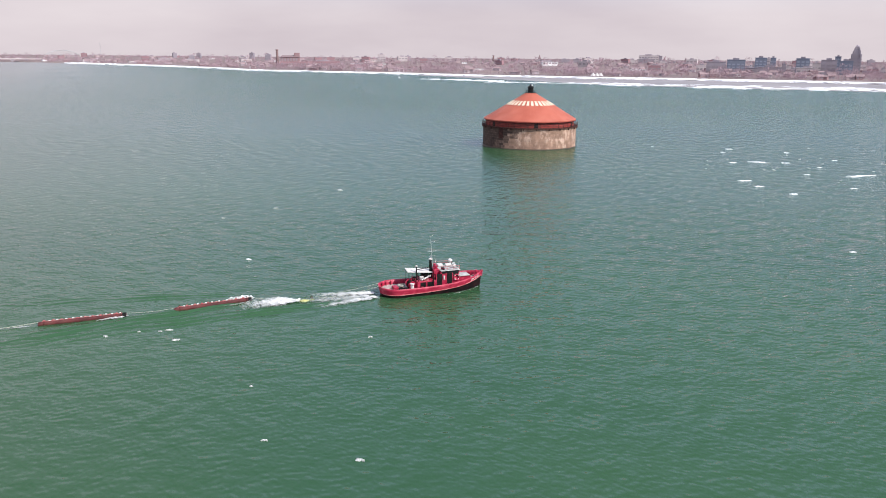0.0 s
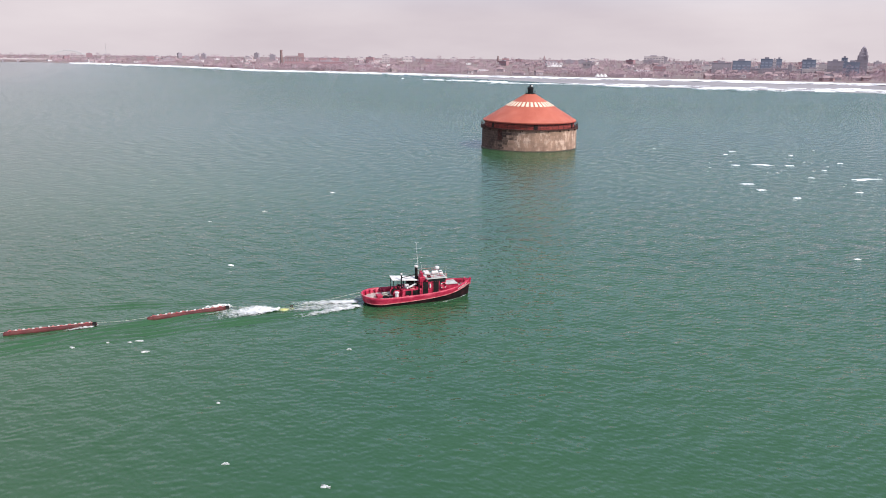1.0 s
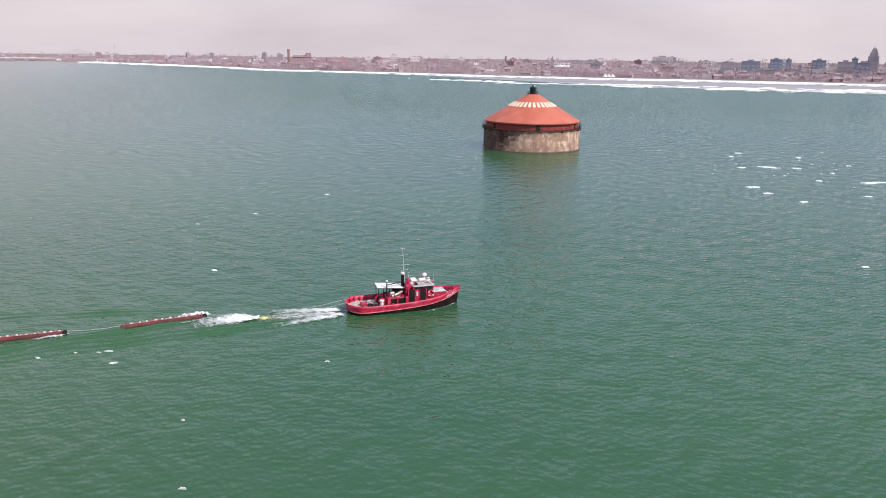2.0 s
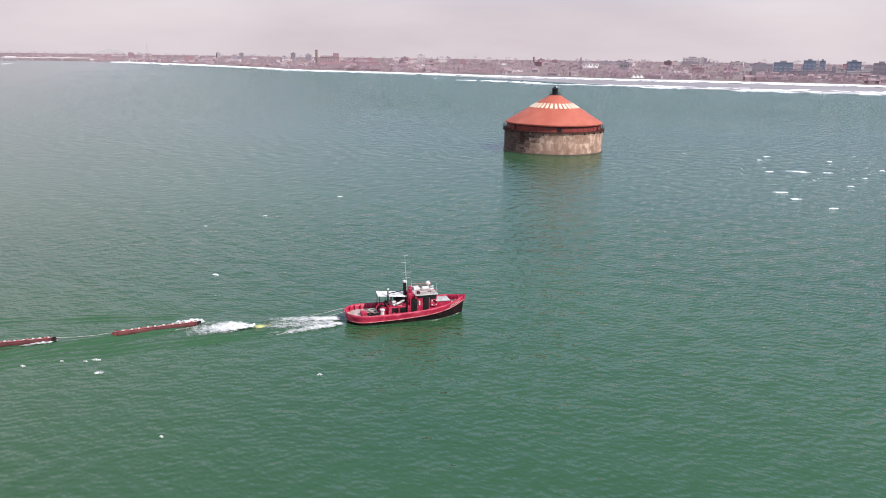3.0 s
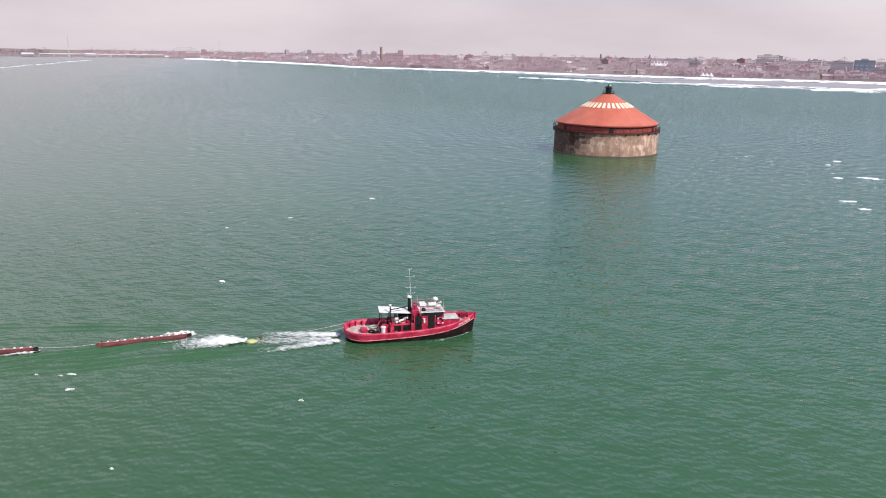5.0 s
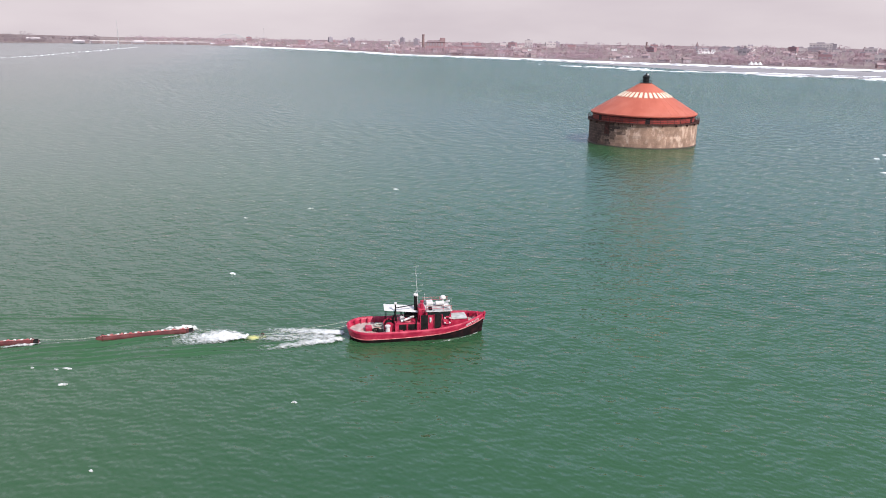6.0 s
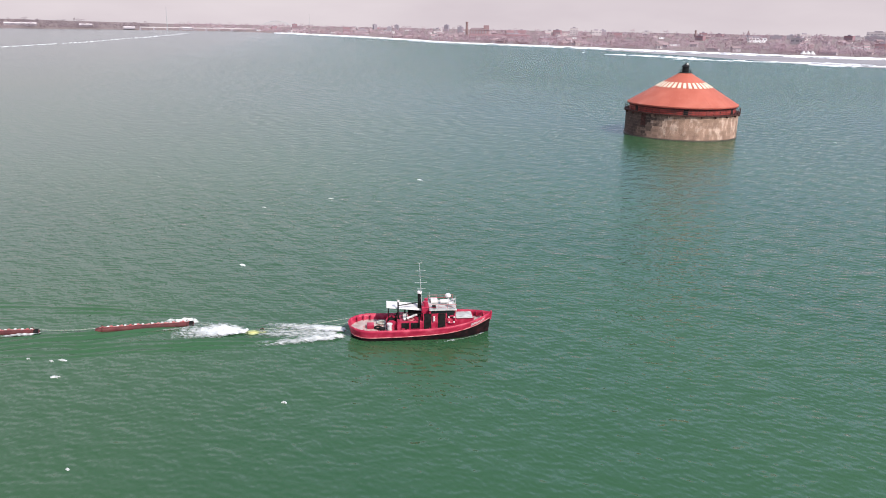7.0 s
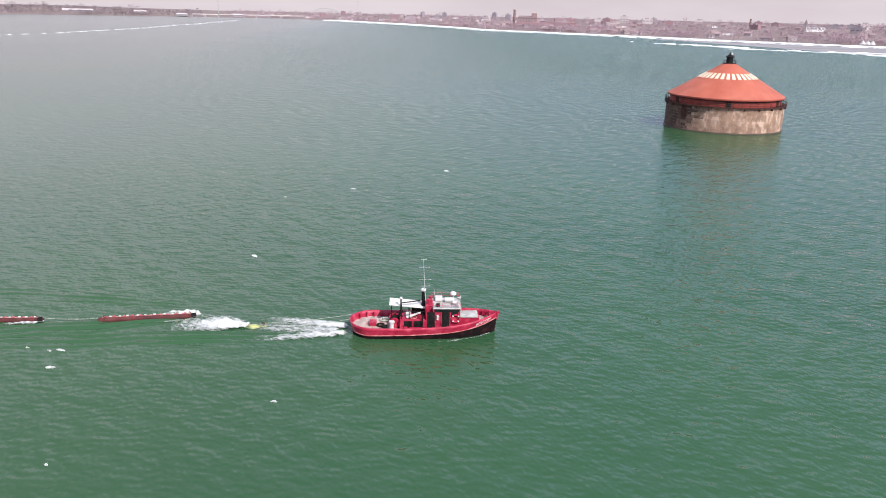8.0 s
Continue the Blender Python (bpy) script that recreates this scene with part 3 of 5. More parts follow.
for i in range(46):
    b = rnd.uniform(28, -36)
    back = 300 + 900 * rnd.random()
    x, y = polar(b, shore_distance(b) + back)
    m = pose(x, y, rnd.uniform(-9.0, -1.0) + land_height(b, back), 0, 0, b + rnd.uniform(-30, 30))
    if i < 4:
        low_blocks[i].matrix_basis = m
    else:
        copy_thing(low_blocks[rnd.choices((0, 1, 2, 3), (4, 4, 3, 3))[0]], m)


def stepped_tower(x, y):
    ob = thing("city_hall_tower", pose(x, y, 0, 0, 0, math.degrees(math.atan2(-x, y))), "tall stepped sandstone tower with a domed crown", "building")
    for w, z0, z1 in ((15, 0, 33), (11.5, 33, 38), (8.6, 38, 41.5), (6, 41.5, 43.5)):
        part("wall", box(bmesh.new(), -w / 2, w / 2, -w / 2, w / 2, z0, z1, 0.4), CONCRETE_FAR, ob)
        for side in (-1, 1):
            part("buttress", box(bmesh.new(), side * w * 0.36 - 0.8, side * w * 0.36 + 0.8, -w / 2 - 0.6, -w / 2, z0, z1 + 1.0, 0.2), CONCRETE_FAR, ob)
    part("dome", lathe(bmesh.new(), [(2.9, 43.5), (2.6, 44.8), (1.6, 46), (0.4, 46.8), (0.01, 47.5)], 16), CONCRETE_FAR, ob)
    strip = mesh_of("window", box(bmesh.new(), -0.45, 0.45, -0.15, 0.1, 0, 24), PANE_FAR)
    for i in range(5):
        share("window", strip, ob, pose(-3.2 + i * 1.6, -7.5, 7))
    return ob


stepped_tower(627, 1247)


def brick_works(x, y):
    ob = thing("pumping_works", pose(x, y, 0.5, 0, 0, math.degrees(math.atan2(-x, y))), "red brick waterworks hall with a tall round chimney", "building")
    part("wall", box(bmesh.new(), 6, 40, 0, 20, 0, 20), DULL_BRICK, ob)
    part("wall", box(bmesh.new(), 31, 41, 4, 22, 0, 28), DULL_BRICK, ob)
    part("wall", box(bmesh.new(), 4, 66, -12, 0, 0, 12), BRICK_FAR, ob)
    bm = bmesh.new()
    v = [bm.verts.new(p) for p in ((5, -1, 20), (41, -1, 20), (41, 21, 20), (5, 21, 20), (9, 10, 23.5), (37, 10, 23.5))]
    for f in ((0, 1, 5, 4), (2, 3, 4, 5), (0, 4, 3), (1, 2, 5)):
        bm.faces.new([v[i] for i in f])
    part("roof", bm, HOUSE_ROOF, ob)
    part("chimney", lathe(bmesh.new(), [(2.6, 0), (2.1, 31), (2.5, 32), (2.5, 33.6), (1.6, 33.8), (1.5, 30)], 20), SOOTY_BRICK, ob)
    pane = mesh_of("window", box(bmesh.new(), -1.4, 1.4, -0.2, 0.1, 0, 5), PANE_FAR)
    for i in range(9):
        share("window", pane, ob, pose(8 + i * 6, -12, 4.5))
    for i in range(6):
        share("window", pane, ob, pose(9 + i * 5.2, 0, 13.5))
    return ob


brick_works(-336, 1442)


def far_chimney(x, y, h, r, label):
    ob = thing("chimney_stack", pose(x, y, 0), label, "chimney")
    part("shaft", lathe(bmesh.new(), [(r, 0), (r * 0.75, h - 1), (r * 0.95, h - 0.8), (r * 0.95, h), (r * 0.5, h)], 14), SOOTY_BRICK, ob)


far_chimney(88, 2012, 27, 2.6, "brown brick chimney behind the houses")


def steeple(x, y, h):
    ob = thing("church", pose(x, y, 0, 0, 0, math.degrees(math.atan2(-x, y))), "stone church with a pointed steeple", "church")
    part("wall", box(bmesh.new(), -5, 25, 0, 16, 0, 15), CONCRETE_FAR, ob)
    part("tower", box(bmesh.new(), -5, 2, -3, 4, 0, h * 0.62), CONCRETE_FAR, ob)
    bm = bmesh.new()
    rod(bm, (-1.5, 0.5, h * 0.62), (-1.5, 0.5, h), 4.4, 0.1, 8)
    part("spire", bm, HOUSE_ROOF, ob)


steeple(519, 1984, 25)
steeple(569, 1970, 25)
steeple(217, 2102, 30)


def radio_mast(x, y, h):
    ob = thing("radio_mast", pose(x, y, 0), "thin steel lattice radio mast on the far shore", "mast", "radio masts")
    bm = bmesh.new()
    for i in range(3):
        a = 2 * math.pi * i / 3
        rod(bm, (1.3 * math.cos(a), 1.3 * math.sin(a), 0), (0.5 * math.cos(a), 0.5 * math.sin(a), h), 0.22, 0.15, 5)
    for k in range(18):
        z = h * k / 18
        r = 1.3 - 0.8 * k / 18
        for i in range(3):
            a, b2 = 2 * math.pi * i / 3, 2 * math.pi * (i + 1) / 3
            rod(bm, (r * math.cos(a), r * math.sin(a), z), (r * math.cos(b2), r * math.sin(b2), z + h / 18), 0.1, 0.1, 4)
    part("lattice", bm, STEEL, ob)


radio_mast(-1263, 2729, 61)
radio_mast(-1330, 1950, 62)


def arch_bridge(a, b, deck, crown, spans, label):
    """A far bridge between two places: deck, piers and steel arches above it."""
    ax, ay = a
    length = math.dist(a, b)
    ob = thing("bridge", pose(ax, ay, 0, 0, 0, math.degrees(math.atan2(b[1] - ay, b[0] - ax))), label, "bridge")
    part("deck", box(bmesh.new(), 0, length, -5, 5, deck - 2.2, deck), PALE_FAR, ob)
    for i in range(spans + 1):
        part("pier", box(bmesh.new(), length * i / spans - 2, length * i / spans + 2, -4, 4, -1, deck - 2.2), CONCRETE_FAR, ob)
    if crown:
        for y in (-4.5, 4.5):
            bm = bmesh.new()
            old = None
            for i in range(25):
                t = i / 24
                p = (length * t, y, deck + crown * 4 * t * (1 - t))
                if old:
                    rod(bm, old, p, 1.0, 1.0, 6)
                rod(bm, (p[0], y, deck), p, 0.35, 0.35, 4)
                old = p
            part("arch", bm, STEEL, ob)


arch_bridge((-1494, 2780), (-1386, 2837), 14, 20, 5, "pale steel arch bridge far beyond the shore")
arch_bridge((-1415, 1945), (-1145, 2120), 9, 0, 9, "long low pale road bridge over the far inlet")


def long_shed(x, y, w, h, z, label):
    ob = thing("long_shed", pose(x, y, z, 0, 0, math.degrees(math.atan2(-x, y))), label, "shed")
    part("wall", box(bmesh.new(), -w / 2, w / 2, 0, 18, 0, h), CONCRETE_FAR, ob)
    bm = bmesh.new()
    v = [bm.verts.new(p) for p in ((-w / 2, -1, h), (w / 2, -1, h), (w / 2, 19, h), (-w / 2, 19, h), (-w / 2, 9, h + 4), (w / 2, 9, h + 4))]
    for f in ((0, 1, 5, 4), (2, 3, 4, 5), (0, 4, 3), (1, 2, 5)):
        bm.faces.new([v[i] for i in f])
    part("roof", bm, PALE_FAR, ob)


long_shed(-1690, 1800, 80, 6, 6, "long white-roofed shed on the wooded shore")
long_shed(-1440, 1930, 30, 4, 2, "white-roofed boat shed by the water")
long_shed(-1560, 1900, 34, 4, 7, "low pale-roofed shed among the trees")
long_shed(-1290, 1985, 26, 4, 3, "low pale-roofed shed by the inlet")


def pavilion(x, y):
    ob = thing("tent_pavilion", pose(x, y, 1.4, 0, 0, math.degrees(math.atan2(-x, y))), "white peaked tent pavilion on the shore", "tent")
    for i in range(3):
        bm = bmesh.new()
        rod(bm, (-4.4 + i * 4.4, 0, 2.2), (-4.4 + i * 4.4, 0, 5.8), 3.3, 0.15, 8)
        part("canopy", bm, WHITE, ob)
        for sx in (-1.9, 1.9):
            part("pole", rod(bmesh.new(), (-4.4 + i * 4.4 + sx, -1.8, 0), (-4.4 + i * 4.4 + sx, -1.8, 2.6), 0.15), STEEL, ob)


pavilion(168, 942)

ob = thing("beacon_tower", pose(-942, 1940, 0), "slim white harbour beacon on the shore", "lighthouse")
part("shaft", lathe(bmesh.new(), [(2.2, 0), (1.4, 9), (1.7, 9.2), (1.7, 9.8)], 16), WHITE, ob)
part("lantern", lathe(bmesh.new(), [(1.0, 9.8), (1.0, 11.4), (1.3, 11.5), (0.1, 12.8)], 12), IRON_DARK, ob)

# the whole far side lies a little further to the right
far_turn = pose(0, 0, 0, 0, 0, -0.25)
for ob in list(scene.objects):
    if ob.parent is None and ob not in (cam, sun, water):
        ob.matrix_basis = far_turn @ ob.matrix_basis

# ---------------------------------------------------------------- water intake crib
CRIB_X, CRIB_Y = 25.0, 228.8
R_WALL = 13.75
crib = thing("intake_crib", pose(CRIB_X, CRIB_Y, 0), "round stone water intake house with red conical roof", "building")
part("core_wall", lathe(bmesh.new(), [(R_WALL - 0.02, -2), (R_WALL - 0.02, 5.9), (R_WALL - 3, 5.9)], 96), MORTAR, crib)
rnd = random.Random(9)
verts, faces, shade_stain = [], [], []
COURSES = 9
for c in range(COURSES):
    z0, z1 = -0.3 + 6.15 * c / COURSES + 0.001, -0.3 + 6.15 * (c + 1) / COURSES - 0.001
    a = rnd.uniform(0, 0.1)
    end = a + 2 * math.pi
    while a < end - 0.03:
        step = min(rnd.uniform(0.075, 0.15), end - a)
        out = R_WALL + rnd.uniform(0.0, 0.025)
        s = len(verts)
        g = 0.0006
        for r, zz in ((R_WALL - 0.4, (z0, z1)), (out, (z0 + 0.015, z1 - 0.015))):
            for aa in (a + g, a + step / 2, a + step - g):
                for z in zz:
                    verts.append((r * math.cos(aa), r * math.sin(aa), z))
        i = lambda ring, k, lv: s + ring * 6 + k * 2 + lv
        for k in (0, 1):
            faces += [(i(1, k, 0), i(1, k + 1, 0), i(1, k + 1, 1), i(1, k, 1)), (i(0, k, 1), i(1, k, 1), i(1, k + 1, 1), i(0, k + 1, 1)), (i(0, k, 0), i(0, k + 1, 0), i(1, k + 1, 0), i(1, k, 0))]
        faces += [(i(0, 0, 0), i(1, 0, 0), i(1, 0, 1), i(0, 0, 1)), (i(0, 2, 0), i(0, 2, 1), i(1, 2, 1), i(1, 2, 0))]
        # dark stains and the wall's shaded left side, both put into the stone colour
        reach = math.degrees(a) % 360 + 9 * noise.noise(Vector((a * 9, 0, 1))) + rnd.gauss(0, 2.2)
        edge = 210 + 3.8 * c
        shade_stain += [1 if 140 < reach < edge else 2 if 140 < reach < edge + 14 else 0] * 8
        a += step
me = bpy.data.meshes.new("stonework")
me.from_pydata(verts, [], faces)
me.materials.append(STONE)
me.materials.append(SHADED_STAINED_STONE)
me.materials.append(HALF_SHADED_STONE)
me.polygons.foreach_set("material_index", shade_stain)
blocks = new("stonework", me)
blocks.parent = crib
tagged(blocks, "rough brown limestone blocks with pale patches", kind="stuff")
# added panel: stands for a narrow dark streak down the stone wall
a = 229
part("loading_hatch", lathe(bmesh.new(), [(R_WALL - 0.3, 3.0), (R_WALL + 0.10, 3.0), (R_WALL + 0.10, 5.75), (R_WALL - 0.3, 5.75)], 8, radians(a - 3.2), radians(a + 3.2)), IRON_DARK, crib, "dark upright panel for the dark streak on the stone")
part("waterline_ledge", lathe(bmesh.new(), [(R_WALL - 0.1, -1.0), (R_WALL + 0.28, -0.9), (R_WALL + 0.25, 0.22), (R_WALL - 0.1, 0.3)], 96), WET_STONE, crib, "dark wet ledge at the waterline")
part("gallery", lathe(bmesh.new(), [(R_WALL - 1.5, 5.9), (R_WALL + 0.45, 5.9), (R_WALL + 0.45, 6.15), (R_WALL - 1.5, 6.15)], 96), IRON_DARK, crib, "rusty walkway round the drum")
part("drum_wall", lathe(bmesh.new(), [(R_WALL - 0.75, 6.1), (R_WALL - 0.75, 8.2)], 96), WALL_RED, crib, "dark red drum under the eaves")
part("band", lathe(bmesh.new(), [(R_WALL - 0.72, 7.3), (R_WALL - 0.62, 7.32), (R_WALL - 0.62, 7.5), (R_WALL - 0.72, 7.52)], 96), IRON_DARK, crib)
for z in (6.65, 7.15):
    part("handrail", torus(bmesh.new(), (0, 0, z), R_WALL + 0.36, 0.045, 96, 5), IRON_DARK, crib)
post = mesh_of("rail_post", rod(bmesh.new(), (0, 0, 6.1), (0, 0, 7.2), 0.05, 0.05, 6), IRON_DARK)
bracket = mesh_of("bracket", box(bmesh.new(), -0.5, 0.45, -0.06, 0.06, 5.45, 5.9), IRON_DARK)
door_me = mesh_of("door", box(bmesh.new(), -0.08, 0.06, -0.55, 0.55, 6.15, 7.95, 0.02), IRON_BLACK)
for i in range(48):
    a = 360 * i / 48
    share("rail_post", post, crib, pose(0, 0, 0, 0, 0, a) @ pose(R_WALL + 0.36, 0, 0))
    if i % 2 == 0:
        share("bracket", bracket, crib, pose(0, 0, 0, 0, 0, a + 3) @ pose(R_WALL, 0, 0))
    if i % 8 == 4:
        share("door", door_me, crib, pose(0, 0, 0, 0, 0, a + 3) @ pose(R_WALL - 0.72, 0, 0))

R_EAVE, Z_EAVE, R_TOP, Z_TOP = 13.55, 8.0, 1.45, 15.3


def roof_z(r):
    return Z_EAVE + (R_EAVE - r) / (R_EAVE - R_TOP) * (Z_TOP - Z_EAVE)


roof = part("roof", lathe(bmesh.new(), [(R_WALL - 0.9, 7.95), (R_EAVE, 7.78), (R_EAVE + 0.03, 8.0), (R_EAVE - 0.2, roof_z(R_EAVE - 0.2)), (7.1, roof_z(7.1)), (5.0, roof_z(5.0)), (R_TOP, Z_TOP), (0.2, Z_TOP + 0.05)], 72), ROOF_RED, crib, "faded orange-red conical roof")
part("fascia", lathe(bmesh.new(), [(R_EAVE - 0.25, 7.62), (R_EAVE - 0.02, 7.62), (R_EAVE - 0.02, 7.9), (R_EAVE - 0.25, 7.9)], 96), WALL_RED, crib)
bm = bmesh.new()
r0, r1 = 7.0, 5.1
half0, half1 = 0.40, 0.29
v = [bm.verts.new(p) for p in ((r0, -half0, roof_z(r0) - 0.03), (r0, half0, roof_z(r0) - 0.03), (r1, half1, roof_z(r1) - 0.03), (r1, -half1, roof_z(r1) - 0.03), (r0, -half0, roof_z(r0) + 0.10), (r0, half0, roof_z(r0) + 0.10), (r1, half1, roof_z(r1) + 0.10), (r1, -half1, roof_z(r1) + 0.10))]
for f in ((4, 5, 6, 7), (0, 1, 5, 4), (1, 2, 6, 5), (2, 3, 7, 6), (3, 0, 4, 7)):
    bm.faces.new([v[i] for i in f])
skylight = mesh_of("roof_panel", bm, CREAM)
for i in range(32):
    share("roof_panel", skylight, roof, pose(0, 0, 0, 0, 0, 360 * i / 32))
seam = mesh_of("roof_seam", rod(bmesh.new(), (R_EAVE - 0.1, 0, roof_z(R_EAVE - 0.1)), (R_TOP, 0, Z_TOP), 0.018, 0.015, 5), ROOF_RED)
for i in range(32):
    share("roof_seam", seam, roof, pose(0, 0, 0, 0, 0, 360 * (i + 0.5) / 32))
lantern = part("lantern_room", lathe(bmesh.new(), [(1.5, 15.2), (1.5, 15.45), (0.8, 15.5), (0.8, 16.7), (1.05, 16.75), (1.05, 16.9), (0.6, 17.3), (0.2, 17.5), (0.16, 17.8), (0.01, 17.9)], 20), IRON_BLACK, crib, "black iron lantern on the roof")
part("railing", torus(bmesh.new(), (0, 0, 16.05), 1.55, 0.05, 24, 5), IRON_BLACK, lantern)
part("beacon", ball(bmesh.new(), (0.3, -0.5, 17.5), 0.26), WHITE, lantern, "white lamp on the lantern")
for i in range(10):
    a = 2 * math.pi * i / 10
    part("railing_post", rod(bmesh.new(), (1.55 * math.cos(a), 1.55 * math.sin(a), 15.4), (1.55 * math.cos(a), 1.55 * math.sin(a), 16.05), 0.04, 0.04, 5), IRON_BLACK, lantern)

# ---------------------------------------------------------------- tug boat
LENGTH = 12.4
TUG = pose(-5.25, 80.2, 0, 0, 0, 21.3)
tug = thing("tug_boat", TUG, "small red and black harbour tug under way", "boat")


def half_beam(u):
    b = 2.05
    if u < 1.7:
        b *= math.sqrt(max(0.0, 1 - (1 - u / 1.7) ** 2)) * 0.85 + 0.15 * (u / 1.7)
    if u > 7.4:
        b *= max(0.0, 1 - ((u - 7.4) / (LENGTH - 7.4)) ** 2.6)
    return b


def sheer(u):
    return 1.02 + 0.07 * max(0.0, (4 - u) / 4) ** 2 + 0.74 * max(0.0, (u - 4) / (LENGTH - 4)) ** 1.9


def paint_line(u):
    return 0.27 + 0.95 * (u / LENGTH) ** 3


def hull_point(u, side, z):
    """The skin of the hull: u metres from the stern, side -1 or 1, height z."""
    v = max(0.0, min(1.0, (z + 0.6) / (sheer(u) + 0.6)))
    q = u / LENGTH
    x = u - 0.28 * (1 - v) * q ** 5 + 0.5 * (1 - v) * (1 - q) ** 8
    y = half_beam(u) * (0.80 + 0.20 * v - 0.28 * (1 - v) * q ** 4)
    return Vector((x, side * y, z))


US = [LENGTH * (0.5 - 0.5 * math.cos(math.pi * i / 44)) for i in range(45)]


def skin(levels, inset=0.0):
    """A closed band of hull between heights given as functions of u, right round from stern to stem and back."""
    bm = bmesh.new()
    loop = [(u, 1) for u in US] + [(u, -1) for u in reversed(US[1:-1])]
    rows = []
    for lv in levels:
        row = []
        for u, s in loop:
            p = hull_point(u, s, lv(u))
            if inset:
                n = Vector((p.x - 6.2, p.y * 3.0, 0)).normalized()
                p = p - n * inset
            row.append(bm.verts.new(p))
        rows.append(row)
    for a, b in zip(rows, rows[1:]):
        for i in range(len(loop)):
            j = (i + 1) % len(loop)
            bm.faces.new((a[i], a[j], b[j], b[i]))
    return bm, rows


def mixed(f, g, t):
    return lambda u: f(u) + (g(u) - f(u)) * t


low = lambda u: -0.6
bm, _ = skin([mixed(low, paint_line, t) for t in (0, 0.35, 0.7, 1)])
part("hull", bm, TUG_BLACK, tug, "black lower hull", True)
bm, rows = skin([mixed(paint_line, sheer, t) for t in (0, 0.33, 0.66, 1)])
inner = []
deck_z = lambda u: sheer(u) - 0.52
for lv, ins in ((sheer, 0.09), (mixed(sheer, deck_z, 0.5), 0.09), (deck_z, 0.09)):
    loop = [(u, 1) for u in US] + [(u, -1) for u in reversed(US[1:-1])]
    row = []
    for u, s in loop:
        p = hull_point(u, s, lv(u))
        n = Vector((p.x - 6.2, p.y * 3.0, 0)).normalized()
        row.append(bm.verts.new(p - n * ins))
    inner.append(row)
allrows = [rows[-1]] + inner
for a, b in zip(allrows, allrows[1:]):
    for i in range(len(a)):
        j = (i + 1) % len(a)
        bm.faces.new((a[i], a[j], b[j], b[i]))
bulwark = part("bulwark", bm, TUG_RED, tug, "scuffed red bulwark", True)
bm = bmesh.new()
old = None
for u in US[1:-1]:
    p, q = hull_point(u, 1, deck_z(u) + 0.01), hull_point(u, -1, deck_z(u) + 0.01)
    pair = (bm.verts.new((p.x, p.y - 0.07, p.z)), bm.verts.new((q.x, q.y + 0.07, q.z)))
    if old:
        bm.faces.new((old[0], pair[0], pair[1], old[1]))
    old = pair
part("deck", bm, TUG_DECK, tug, "worn pale deck")
for s in (-1, 1):
    bm = bmesh.new()
    old = None
    for u in US[3:-1]:
        p = hull_point(u, s, paint_line(u) + 0.06) + Vector((0, s * 0.03, 0))
        ring = [bm.verts.new((p.x, p.y + 0.045 * math.cos(k * math.pi / 3), p.z + 0.045 * math.sin(k * math.pi / 3))) for k in range(6)]
        if old:
            for k in range(6):
                bm.faces.new((old[k], old[(k + 1) % 6], ring[(k + 1) % 6], ring[k]))
        else:
            bm.faces.new(ring)
        old = ring
    bm.faces.new(old)
    bmesh.ops.recalc_face_normals(bm, faces=bm.faces)
    part("rub_rail", bm, RUB, tug, "scuffed pale rub rail", True)
# bow fender and frames inside the bulwark
bm = bmesh.new()
for z in (1.2, 1.4, 1.6, 1.75):
    rod(bm, hull_point(LENGTH - 0.02, 1, z) + Vector((0.02, 0.12, 0)), hull_point(LENGTH - 0.02, -1, z) + Vector((0.02, -0.12, 0)), 0.09, 0.09, 8)
part("bow_fender", bm, TUG_RED, tug)
for u in [0.7 + 0.62 * i for i in range(18)]:
    for s in (-1, 1):
        p = hull_point(u, s, deck_z(u))
        bm = box(bmesh.new(), p.x - 0.03, p.x + 0.03, p.y - s * 0.22 - 0.06, p.y - s * 0.16 + 0.06, p.z, p.z + 0.48)
        part("bulwark_frame", bm, TUG_RED, bulwark)

# deckhouse and wheelhouse
house_part = part("deckhouse", box(bmesh.new(), 4.2, 9.3, -1.15, 1.15, 0.45, 1.45, 0.04), TUG_RED, tug, "low red deckhouse")
wheel = part("wheelhouse", box(bmesh.new(), 6.9, 9.15, -1.15, 1.15, 1.4, 2.42, 0.06), TUG_RED, tug, "red wheelhouse")
part("roof", box(bmesh.new(), 6.9, 9.25, -1.26, 1.26, 2.42, 2.49, 0.03), GREY_ROOF, wheel, "grey-white flat roof")
for x0, x1 in ((6.45, 7.1), (7.65, 8.3)):
    d = part("door", box(bmesh.new(), x0, x1, -1.2, -1.1, 0.75, 2.12, 0.02), BLACK, wheel, "open dark doorway")
    part("door_frame", box(bmesh.new(), x0 - 0.06, x0, -1.22, -1.1, 0.7, 2.18), TUG_RED, d)
for y in (-0.72, 0.0, 0.72):
    part("window", box(bmesh.new(), 9.12, 9.18, y - 0.3, y + 0.3, 1.72, 2.26, 0.02), GLASS_DARK, wheel)
for y in (-1.17, 1.13):
    part("window", box(bmesh.new(), 8.42, 9.0, y, y + 0.04, 1.72, 2.26, 0.01), GLASS_DARK, wheel)
part("window", box(bmesh.new(), 6.88, 6.93, -0.8, 0.8, 1.8, 2.26, 0.01), GLASS_DARK, wheel)
for y in (-1.18, 1.14):
    part("window", box(bmesh.new(), 7.05, 9.08, y, y + 0.04, 2.14, 2.38, 0.01), GLASS_DARK, wheel)
part("roof_locker", box(bmesh.new(), 7.15, 7.75, 0.3, 1.0, 2.54, 2.8, 0.04), WHITE, wheel)
